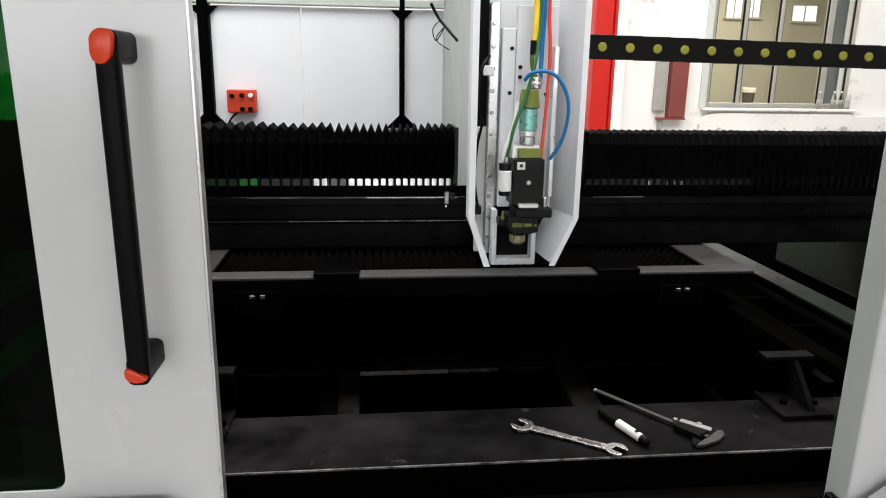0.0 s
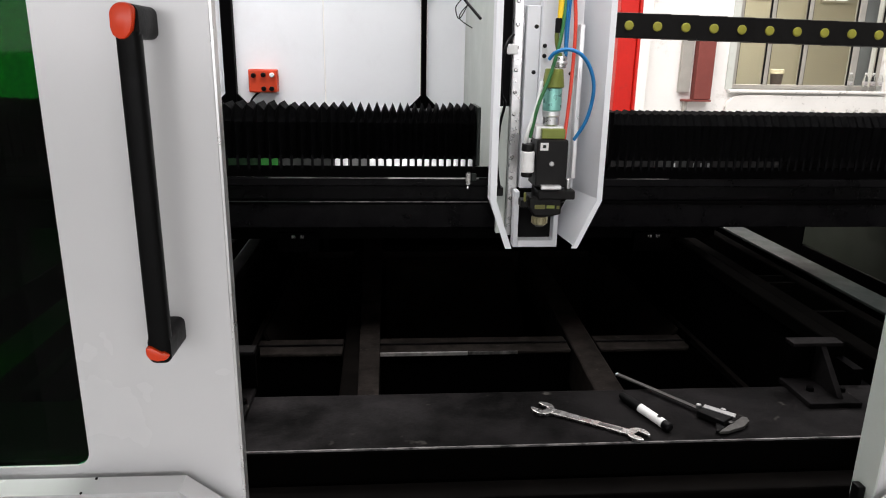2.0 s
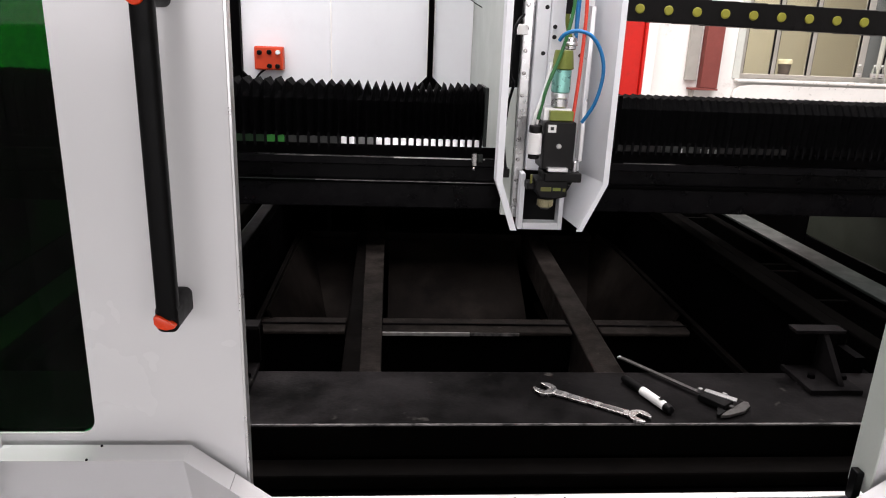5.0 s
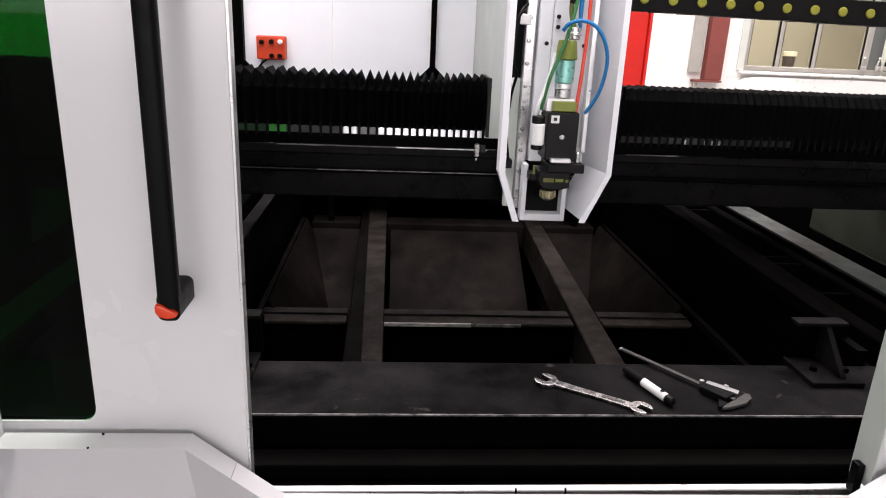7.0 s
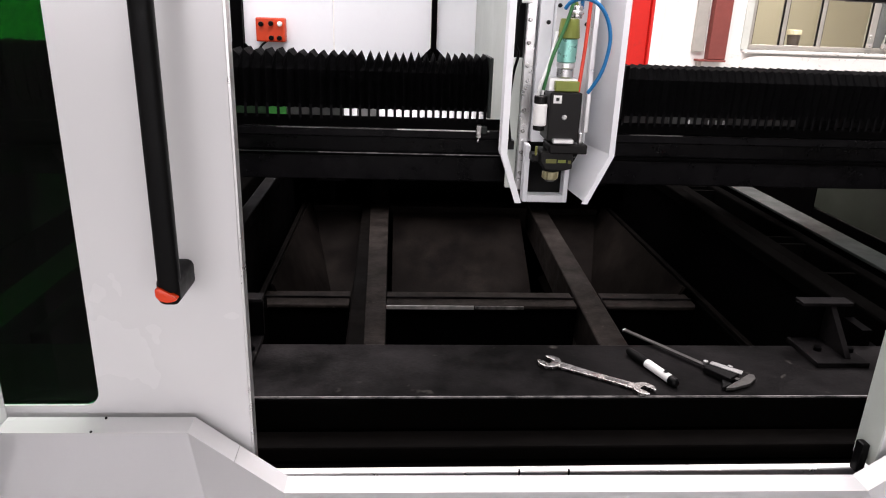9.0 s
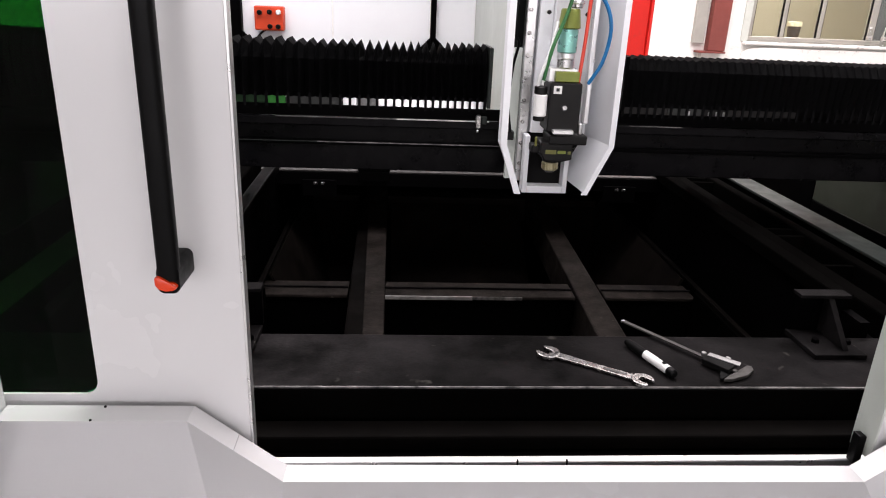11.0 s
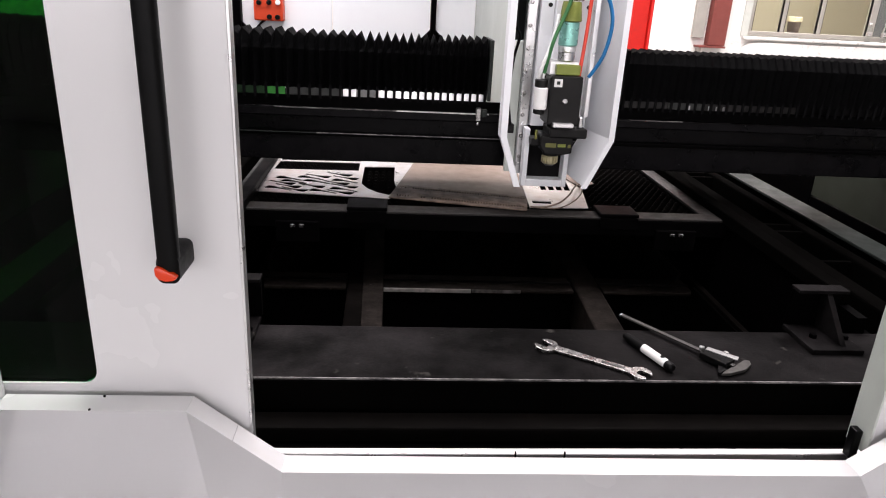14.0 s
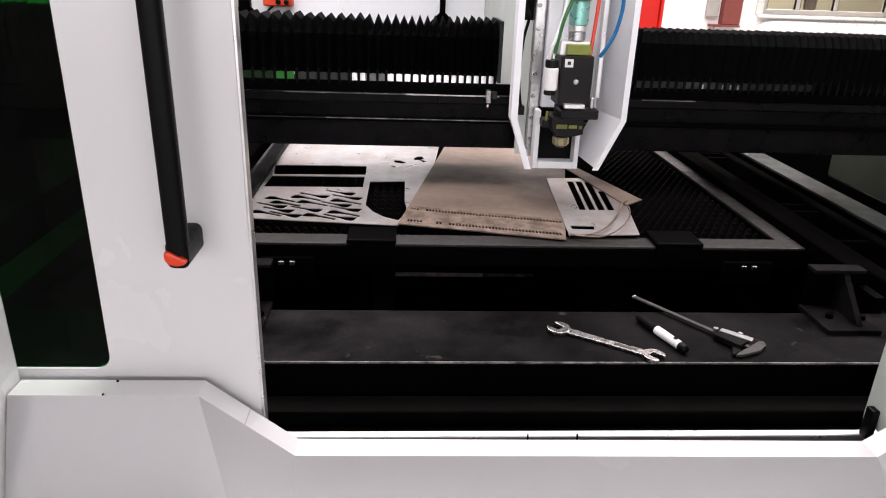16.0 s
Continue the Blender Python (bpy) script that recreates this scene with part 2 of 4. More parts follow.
def lathe(profile, cx, cy, cz, axis="z", n=24, bm=None):
    """Rings of (radius, distance) round an axis through a point."""
    bm = bm or bmesh.new()
    rings = []
    for r, d in profile:
        ring = []
        for i in range(n):
            a = 2 * math.pi * i / n
            u, v = r * math.cos(a), r * math.sin(a)
            p = {"z": (u, v, d), "y": (u, d, v), "x": (d, u, v)}[axis]
            ring.append(bm.verts.new((cx + p[0], cy + p[1], cz + p[2])))
        rings.append(ring)
    for k in range(len(rings) - 1):
        for i in range(n):
            bm.faces.new((rings[k][i], rings[k][(i + 1) % n], rings[k + 1][(i + 1) % n], rings[k + 1][i]))
    bm.faces.new(rings[0][::-1])
    bm.faces.new(rings[-1])
    return bm


def smooth_path(points, steps=8):
    """A soft curve through points."""
    ps = [Vector(p) for p in points]
    out = []
    for i in range(len(ps) - 1):
        p0, p1, p2, p3 = ps[max(i - 1, 0)], ps[i], ps[i + 1], ps[min(i + 2, len(ps) - 1)]
        for k in range(steps):
            t = k / steps
            out.append(0.5 * (2 * p1 + (p2 - p0) * t + (2 * p0 - 5 * p1 + 4 * p2 - p3) * t * t + (3 * p1 - p0 - 3 * p2 + p3) * t ** 3))
    return out + [ps[-1]]


def tube(points, r, n=10, steps=8, bm=None):
    bm = bm or bmesh.new()
    path = smooth_path(points, steps)
    rings = []
    up = Vector((0.13, 0.91, 0.37)).normalized()
    for i, p in enumerate(path):
        d = (path[min(i + 1, len(path) - 1)] - path[max(i - 1, 0)]).normalized()
        u = (up - d * up.dot(d)).normalized()
        v = d.cross(u)
        up = u
        rings.append([bm.verts.new(p + r * (math.cos(2 * math.pi * k / n) * u + math.sin(2 * math.pi * k / n) * v)) for k in range(n)])
    for a, b in zip(rings, rings[1:]):
        for k in range(n):
            bm.faces.new((a[k], a[(k + 1) % n], b[(k + 1) % n], b[k]))
    bm.faces.new(rings[0][::-1])
    bm.faces.new(rings[-1])
    return bm


def plate_with_holes(outer, holes, z0, z1):
    """A flat sheet with outlines cut right through it."""
    bm = bmesh.new()
    edges = []
    for loop in (outer, *holes):
        vs = [bm.verts.new((x, y, z1)) for x, y in loop]
        edges += [bm.edges.new((vs[i], vs[(i + 1) % len(vs)])) for i in range(len(vs))]
    bmesh.ops.triangle_fill(bm, edges=edges, use_beauty=True, use_dissolve=False)
    for f in bm.faces:
        if f.normal.z < 0:
            f.normal_flip()
    r = bmesh.ops.extrude_face_region(bm, geom=list(bm.faces))
    for v in (g for g in r["geom"] if isinstance(g, bmesh.types.BMVert)):
        v.co.z = z0
    return bm


def arc(cx, cy, r, a0, a1, n):
    return [(cx + r * math.cos(radians(a0 + (a1 - a0) * i / n)), cy + r * math.sin(radians(a0 + (a1 - a0) * i / n))) for i in range(n + 1)]


# ---- the hall ----
floor = tagged(link("floor", box(-8, 10, -6.2, 12, -0.2, 0), CONCRETE), "grey concrete floor of the workshop hall", "floor", kind="structure")
# far wall with a window opening, cut round it
wx0, wx1, wz0, wz1 = 3.49, 5.09, 1.2, 2.75
bm = bmesh.new()
for b in ((-8, wx0, 0, 6), (wx1, 10, 0, 6), (wx0, wx1, 0, wz0), (wx0, wx1, wz1, 6)):
    box(b[0], b[1], 7.0, 7.24, b[2], b[3], bm=bm)
tagged(link("wall_north", bm, PLASTER), "off-white stained plaster wall of the hall", "wall", kind="structure")
tagged(link("wall_south", box(-8, 10, -6.2, -6.0, 0, 6), HALL), "pale painted hall wall", "wall", kind="structure")
tagged(link("wall_west", box(-8.2, -8, -6.2, 12, 0, 6), HALL), "pale painted hall wall", "wall", kind="structure")
tagged(link("wall_east", box(10, 10.2, -6.2, 12, 0, 6), HALL), "pale painted hall wall", "wall", kind="structure")
tagged(link("ceiling", box(-8.2, 10.2, -6.2, 12, 6, 6.15), HALL), "pale hall ceiling", "ceiling", kind="structure")
tagged(link("pilaster", box(2.44, 2.545, 6.86, 6.998, 0, 5.99, 0.006), PLASTER), "off-white plaster pilaster on the wall", "wall", kind="structure")
apron = [(3.43, 0.0), (5.9, 0.0), (5.9, 1.128), (5.5, 1.132), (5.16, 1.13), (5.145, 1.148), (4.6, 1.15), (4.2, 1.146), (3.78, 1.15), (3.6, 1.146), (3.5, 1.13), (3.45, 1.09), (3.43, 1.03)]
tagged(link("wall_apron", prism(apron, "y", 6.94, 6.998, 0.008), GRIMY), "chipped grimy plaster apron below the window", "wall", kind="structure")
# the room behind the window
bm = bmesh.new()
box(2.6, 7.2, 9.95, 10.05, 0, 3, bm=bm)
box(2.5, 2.6, 7.24, 10.05, 0, 3, bm=bm)
box(7.2, 7.3, 7.24, 10.05, 0, 3, bm=bm)
box(2.5, 7.3, 7.24, 10.05, 3, 3.1, bm=bm)
tagged(link("wall_room", bm, ROOM), "beige painted walls of the room beyond", "wall", kind="structure")
# two daylight windows; the third pane stands in for a reflection in the glass
for k, (x0, x1, z0, z1) in enumerate(((5.12, 5.34, 2.34, 2.75), (5.41, 5.61, 2.35, 2.7), (6.12, 6.49, 2.31, 2.52))):
    far = thing("window_%d" % (k + 2), "small bright daylight window in the beige room", "window", kind="structure")
    part("pane", box(x0, x1, 9.938, 9.944, z0, z1), DAYLIGHT, far)
    for a, b in ((x0 - 0.02, x0), (x1, x1 + 0.02), ((x0 + x1) / 2 - 0.008, (x0 + x1) / 2 + 0.008)):
        part("window_frame", box(a, b, 9.925, 9.937, z0, z1), FRAME_ALU, far)
    part("window_sill", box(x0 - 0.03, x1 + 0.03, 9.9, 9.949, z0 - 0.03, z0 - 0.001, 0.003), ROOM, far)

win = thing("window_1", "aluminium sliding window in the plaster wall", "window", kind="structure")
for x0, x1 in ((3.49, 3.55), (3.845, 3.885), (4.23, 4.27), (4.76, 4.83), (5.05, 5.09)):
    part("window_frame", box(x0, x1, 7.05, 7.12, wz0 + 0.05, wz1, 0.006), FRAME_ALU, win)
for z0, z1 in ((wz0 + 0.004, wz0 + 0.05), (wz1 - 0.05, wz1 - 0.004)):
    part("window_frame", box(3.5, 5.08, 7.04, 7.13, z0, z1, 0.006), FRAME_ALU, win)
for x0, x1, y in ((3.55, 3.845, 7.08), (3.885, 4.23, 7.1), (4.27, 4.76, 7.08), (4.83, 5.05, 7.1)):
    p = part("pane", box(x0, x1, y, y + 0.006, wz0 + 0.05, wz1 - 0.05), GLASS, win)
    p.visible_shadow = False
for gx in (3.552, 3.84, 3.888, 4.225, 4.272, 4.755, 4.832, 5.045):
    part("gasket", box(gx - 0.006, gx + 0.006, 7.06, 7.078, wz0 + 0.051, wz1 - 0.051), RUBBER, win, "dark rubber gasket")
part("jamb", box(3.415, 3.488, 6.985, 7.06, wz0 + 0.001, wz1, 0.004), PALE_JAMB, win, "pale jamb board")
part("window_sill", box(3.44, 5.14, 6.925, 7.04, wz0 - 0.03, wz0, 0.01), GRIMY, win, "chipped plaster sill")


def bottle(x, y, z, s=1.0):
    t = thing("water_bottle", "clear plastic water bottle on the window sill", "bottle", "bottles on the sill", at=(x, y, z))
    part("body", lathe([(0.028, 0), (0.032, 0.008), (0.03, 0.05), (0.032, 0.06), (0.031, 0.13), (0.026, 0.16), (0.013, 0.19), (0.012, 0.2)], 0, 0, 0, n=16), PET, t, smooth=True)
    part("lid", lathe([(0.014, 0.2), (0.0145, 0.203), (0.0145, 0.218), (0.013, 0.22)], 0, 0, 0, n=14), PAPER, t, "white screw lid")
    t.scale = (s, s, s)
    part("paper_label", lathe([(0.0325, 0.07), (0.0325, 0.115)], 0, 0, 0, n=16), SHEET, t)
    return t


tagged(link("blind", box(4.95, 5.24, 7.3, 7.32, wz0 + 0.03, wz1), BLIND), "grey roller blind behind the window pane", "blind")
for bx in (4.73, 4.89, 4.97, 5.05):
    bottle(bx, 6.97, wz0, 0.84)

bowl = thing("basket", "small dark brown basket with a cream lining", "basket", at=(4.175, 7.4, wz0 + 0.03))
part("body", lathe([(0.055, 0.0), (0.066, 0.12), (0.062, 0.12), (0.052, 0.006)], 0, 0, 0, n=20), BASKET, bowl)
part("rim", lathe([(0.067, 0.12), (0.074, 0.128), (0.072, 0.165), (0.058, 0.172), (0.058, 0.12)], 0, 0, 0, n=20), CREAM, bowl, "cream cloth lining", True)
tagged(link("shelf_room", box(3.5, 5.08, 7.25, 7.6, wz0 - 0.02, wz0 + 0.03, 0.005), ROOM), "beige inner window board", "shelf", kind="structure")

board = thing("wall_panel", "grey panel with a brown-red board on the plaster wall", "panel", at=(0, 0, 0))
part("board", box(3.06, 3.235, 6.9, 7.0, 1.1, 1.78, 0.006), BROWN, board, "brown-red upright board")
part("panel", box(2.915, 3.03, 6.95, 7.0, 1.165, 1.76, 0.006), FRAME_ALU, board)
part("ledge", box(2.96, 3.24, 6.89, 7.0, 1.078, 1.097, 0.003), BROWN, board, "thin brown ledge below the board")
part("ledge_post", box(2.985, 3.015, 6.93, 7.0, 0.93, 1.077, 0.003), FRAME_ALU, board)

col = thing("steel_column", "red painted steel column of the hall", "column", at=(1.46, 4.4, 0))
part("web", box(-0.05, 0.065, -0.06, 0.06, 0, 5.9, 0.006), RED, col)
part("flange", box(0.066, 0.084, -0.08, 0.08, 0, 5.9, 0.003), RED, col)
part("base_plate", box(-0.15, 0.17, -0.15, 0.15, 0, 0.02, 0.003), RED, col)

# ---- machine enclosure behind the gantry ----
back = thing("rear_enclosure", "white sheet panels between black posts behind the gantry", "panel")
YB = 3.45
for x0, x1 in ((-1.15, -0.775), (-0.718, -0.306), (-0.3, 0.155), (0.187, 0.37)):
    part("panel", box(x0, x1, YB, YB + 0.02, 1.1, 1.805, 0.002), WHITE_PANEL, back)
    part("panel", box(x0, x1, YB, YB + 0.02, 1.85, 2.5, 0.002), WHITE_PANEL, back)
for x0, x1 in ((-0.772, -0.72), (0.158, 0.184)):
    part("post", box(x0, x1, YB - 0.03, YB + 0.03, 0, 2.5, 0.004), BLACK, back, "black square post")
    for s, x in ((-1, x0), (1, x1)):
        if x + s * 0.05 < 0.3:
            part("gusset", prism([(x, 1.25), (x + s * 0.062, 1.25), (x, 1.312)], "y", YB - 0.02, YB - 0.004), BLACK, back)
            part("gusset", prism([(x, 1.8), (x + s * 0.04, 1.8), (x, 1.76)], "y", YB - 0.02, YB - 0.004), BLACK, back)
part("top_rail", box(-1.15, 0.37, YB - 0.028, YB + 0.03, 1.812, 1.845, 0.004), GREY, back)
part("bottom_rail", box(-1.15, 0.37, YB - 0.028, YB + 0.03, 1.06, 1.1, 0.004), BLACK, back)
part("side_panel", box(0.372, 0.39, 2.45, YB + 0.02, 1.06, 2.5, 0.003), GREY, back, "grey-green side panel")
# left side panel, darkened by colour below z 1.3
part("side_panel", box(-1.17, -1.152, 0.9, YB + 0.02, 1.3, 2.5, 0.003), WHITE_PANEL, back)
part("side_panel", box(-1.17, -1.152, 0.9, YB + 0.02, 0.5, 1.298, 0.003), BLACK, back)
part("leg", box(0.372, 0.41, YB - 0.03, YB + 0.03, 0, 1.06), BLACK, back)

cbox = thing("control_box", "small orange button box with a cable on the white panel", "control box", at=(-0.588, YB, 1.372))
part("case", box(-0.066, 0.066, -0.06, 0, -0.053, 0.053, 0.006), ORANGE_BOX, cbox)
for kx, kz, mt in ((-0.04, 0.025, RUBBER), (0.005, 0.028, RUBBER), (0.045, 0.028, PAPER), (0.005, -0.035, RUBBER), (0.042, -0.035, RUBBER)):
    part("button", lathe([(0.011, -0.06), (0.011, -0.078), (0.008, -0.081)], kx, 0, kz, "y", 14), mt, cbox)
part("cable", tube([(-0.02, -0.03, -0.05), (-0.05, -0.03, -0.075), (-0.07, -0.02, -0.11), (-0.075, -0.01, -0.18)], 0.005, 8), RUBBER, cbox)

# ---- sliding door ----
door = thing("sliding_door", "white sliding machine door with a dark green safety window", "door")
DX, DY0, DY1 = -0.194, 0.823, 0.839
wxr, wzb, rr = -0.388, 0.985, 0.02
outline = [(-0.95, 0.86), (DX, 0.86), (DX, 2.1), (-0.95, 2.1)]
hole = [(-0.85, wzb)] + arc(wxr - rr, wzb + rr, rr, -90, 0, 6) + [(wxr, 1.95), (-0.85, 1.95)]
bm = plate_with_holes(outline, [hole], -DY1, -DY0)
bm.transform(Matrix(((1, 0, 0, 0), (0, 0, -1, 0), (0, 1, 0, 0), (0, 0, 0, 1))))
part("leaf", bm, WHITE, door)
part("edge_trim", box(DX, DX + 0.004, DY0 - 0.001, DY1 + 0.002, 0.862, 2.098, 0.001), ALU, door)
bm = box(-0.849, wxr - 0.0005, DY0 + 0.003, DY0 + 0.009, wzb + 0.0005, 1.949)
part("seal", box(-0.849, wxr - 0.001, DY0 + 0.0095, DY1, wzb + 0.0004, wzb + 0.003), RUBBER, door)
part("seal", box(wxr - 0.004, wxr - 0.0005, DY0 + 0.0095, DY1, wzb + 0.02, 1.949), RUBBER, door)
p = part("window_pane", bm, GREEN_GLASS, door, "dark green laser safety glass")
p.visible_shadow = False


def door_handle():
    hx, hy, z0, z1 = -0.263, 0.768, 1.16, 1.562
    bm = bmesh.new()
    prof = [(0.0125 * math.copysign(abs(math.cos(a)) ** 0.7, math.cos(a)), 0.011 * math.copysign(abs(math.sin(a)) ** 0.7, math.sin(a))) for a in [2 * math.pi * i / 20 for i in range(20)]]
    prism([(hx + u, hy + v) for u, v in prof], "z", z0 + 0.016, z1 - 0.03, bm=bm)
    h = part("handle", bm, RUBBER, door, "black pull handle with orange ends", True)
    for zf in (z1 - 0.02, z0 + 0.0165):
        # black rounded foot that reaches back to the leaf
        bm = bmesh.new()
        corner = []
        for cx, cz, a0 in ((0.0045, 0.009, 0), (-0.0045, 0.009, 90), (-0.0045, -0.009, 180), (0.0045, -0.009, 270)):
            corner += arc(hx + cx, zf + cz, 0.0085, a0, a0 + 90, 4)
        prism(corner, "y", hy - 0.006, DY0, bm=bm)
        part("foot", bm, RUBBER, h, "", True)
    upper = arc(hx, z1 - 0.0155, 0.014, 38, 170, 10) + [(hx - 0.0142, z1 - 0.026), (hx - 0.0125, z1 - 0.034), (hx - 0.0055, z1 - 0.0385), (hx + 0.0015, z1 - 0.037), (hx + 0.0065, z1 - 0.031), (hx + 0.009, z1 - 0.022)]
    part("end_cap", prism(upper, "y", hy - 0.0145, hy + 0.009, 0.003), ORANGE, h, "glossy orange end cap", True)
    lower = [(hx - 0.0138, z0 + 0.0215), (hx - 0.007, z0 + 0.0225), (hx + 0.001, z0 + 0.0175), (hx + 0.0125, z0 + 0.0095), (hx + 0.008, z0 + 0.0055), (hx - 0.001, z0 + 0.004), (hx - 0.0095, z0 + 0.0065), (hx - 0.0135, z0 + 0.012)]
    part("end_cap", prism(lower, "y", hy - 0.0145, hy + 0.009, 0.0025), ORANGE, h, "glossy orange end cap", True)


door_handle()

# ---- white guard skirt below the doors ----
skirt = thing("guard_skirt", "white sheet metal guard with a stepped top edge", "guard")
SY0, SY1 = 0.774, 0.81
ridge = [(-0.5, 0.976), (-0.262, 0.975), (-0.144, 0.88), (0.675, 0.872), (0.79, 0.962), (1.3, 0.96)]


def ledge(a, b):
    bm = bmesh.new()
    t = 0.004
    v = [bm.verts.new(p) for p in ((a[0], SY0, a[1] - 0.0), (b[0], SY0, b[1]), (b[0], SY1, b[1]), (a[0], SY1, a[1]),
                                   (a[0], SY0, a[1] - t), (b[0], SY0, b[1] - t), (b[0], SY1, b[1] - t), (a[0], SY1, a[1] - t))]
    for f in ((0, 1, 2, 3), (7, 6, 5, 4), (0, 4, 5, 1), (1, 5, 6, 2), (2, 6, 7, 3), (3, 7, 4, 0)):
        bm.faces.new([v[i] for i in f])
    return bm


for a, b in zip(ridge, ridge[1:]):
    if (a, b) == (ridge[1], ridge[2]):
        m = (-0.206, 0.93)
        part("ledge", ledge(a, (m[0] - 0.0006, m[1] + 0.0005)), WHITE, skirt)
        part("ledge", ledge(m, b), WHITE, skirt)
    else:
        part("ledge", ledge(a, b), WHITE, skirt)
face = [(x, z - 0.0004) for x, z in ridge]
# pressed front sheet, its outward slope added to catch light, then drops to the floor
bm = bmesh.new()
top = [bm.verts.new((x, SY0 - 0.0001, z)) for x, z in face]
low = [bm.verts.new((x, SY0 - 0.155, 0.6)) for x, z in face]
foot = [bm.verts.new((x, SY0 - 0.155, 0.05)) for x, z in face]
for k in range(len(face) - 1):
    bm.faces.new((top[k], top[k + 1], low[k + 1], low[k]))
    bm.faces.new((low[k], low[k + 1], foot[k + 1], foot[k]))
bmesh.ops.solidify(bm, geom=list(bm.faces), thickness=0.003)
part("front_sheet", bm, WHITE, skirt)
part("inner_sheet", prism([(-0.5, 0.05)] + [(x, z - 0.006) for x, z in ridge] + [(1.3, 0.05)], "y", SY1 - 0.004, SY1 - 0.001), WHITE, skirt)
for sx, sy, sz in ((-0.375, 0.806, 0.977), (-0.382, 0.7755, 0.9765)):
    part("screw", lathe([(0.0016, -0.002), (0.0016, 0.0005), (0.001, 0.001)], sx, sy, sz, n=10), RUBBER, skirt)
# unseen overhang, added to keep roof light off the door and ledge
header = thing("machine_header", "unseen white header added to shade the machine doors", "panel")
part("front_sheet", box(-1.15, 1.6, 0.45, 0.46, 2.08, 2.5, 0.003), WHITE, header)
part("soffit", box(-1.15, 1.6, 0.461, 1.0, 2.105, 2.115, 0.002), WHITE, header)
part("rear_sheet", box(-1.15, 1.6, 0.99, 1.0, 2.116, 2.5, 0.003), WHITE, header)
part("top_sheet", box(-1.15, 1.6, 0.461, 0.989, 2.49, 2.5, 0.003), WHITE, header)
jamb = thing("left_jamb", "white machine front panel beside the sliding door", "panel")
part("post", box(-0.86, -0.502, 0.70, 0.815, 0.05, 2.1, 0.006), WHITE, jamb)

# bright door track on the threshold, and the black lip behind it
track = thing("door_track", "bright aluminium door track on a dark threshold", "rail")
part("rail", box(-0.5, 0.9, 0.852, 0.866, 0.835, 0.852, 0.003), ALU, track)
part("rail", box(-0.5, 0.9, 0.815, 0.822, 0.835, 0.846, 0.002), BLACK, track)
part("channel", box(-0.5, 1.1, 0.812, 0.9, 0.8, 0.834, 0.002), BLACK, track)
for gx in (0.187, 0.262):
    part("joint", box(gx, gx + 0.0025, 0.8505, 0.8535, 0.834, 0.8545), INK, track)
part("lip", box(-0.55, 1.1, 0.9, 0.944, 0.835, 0.862, 0.004), HOPPER, track, "scuffed dark steel lip")

# right hand door, its edge towards the opening
rdoor = thing("end_door", "white machine door with a grey edge", "door")
part("leaf", box(0.716, 1.5, 0.823, 0.866, 0.875, 2.1, 0.004), WHITE, rdoor)
part("edge_trim", box(0.7125, 0.716, 0.82, 0.868, 0.872, 2.1, 0.001), GREY, rdoor, "grey edge profile")
part("guide", box(0.70, 0.712, 0.835, 0.852, 0.855, 0.905, 0.002), RUBBER, rdoor, "small black guide shoe")

# ---- machine bed ----
bed = thing("machine_bed", "black welded machine bed with dark steel beams", "machine bed")
part("front_beam", box(-1.1, 1.5, 0.957, 1.14, 0.55, 0.915, 0.005), BED, bed, "dark bare steel front beam")
# wear and the highlight along the front edge, both as one pale strip
part("front_edge", box(-1.1, 1.5, 0.9562, 0.9585, 0.9125, 0.9154), EDGE, bed, "worn bright edge")
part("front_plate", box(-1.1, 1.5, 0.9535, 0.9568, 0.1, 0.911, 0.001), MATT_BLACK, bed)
ZM = 0.723
# left member's shaded side and lit top are put in as two colours
part("long_member", prism([(-0.113, 1.142), (-0.018, 1.142), (-0.031, 3.2), (-0.14, 3.2)], "z", ZM - 0.12, ZM, 0.005), HOPPER, bed, "steel tube member in a darker, shaded colour")
part("wear_strip", prism([(-0.064, 1.145), (-0.0195, 1.145), (-0.0325, 3.19), (-0.112, 3.19)], "z", ZM + 0.0005, ZM + 0.005, 0.001), MEMBER, bed, "lighter brown strip for the lit top of the member")
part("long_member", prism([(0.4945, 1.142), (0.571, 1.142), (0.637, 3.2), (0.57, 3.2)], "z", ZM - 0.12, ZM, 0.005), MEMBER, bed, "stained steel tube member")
for x0, x1 in ((-0.375, -0.125), (-0.023, 0.512), (0.596, 0.86)):
    part("cross_member", box(x0, x1, 1.75, 1.848, ZM - 0.014, ZM - 0.003, 0.003), MEMBER, bed)
    part("cross_web", box(x0, x1, 1.756, 1.83, 0.42, ZM - 0.0145, 0.001), BLACK, bed)
    part("cross_flange", box(x0, x1, 1.795, 1.8, ZM - 0.0025, ZM + 0.003, 0.001), BED, bed)
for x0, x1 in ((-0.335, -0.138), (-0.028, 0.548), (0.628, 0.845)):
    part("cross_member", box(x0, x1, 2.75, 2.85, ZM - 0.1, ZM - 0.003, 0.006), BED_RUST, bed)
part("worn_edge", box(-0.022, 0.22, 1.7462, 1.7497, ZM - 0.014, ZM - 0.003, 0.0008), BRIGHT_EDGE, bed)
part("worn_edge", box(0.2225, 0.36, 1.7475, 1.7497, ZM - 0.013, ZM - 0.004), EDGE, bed)
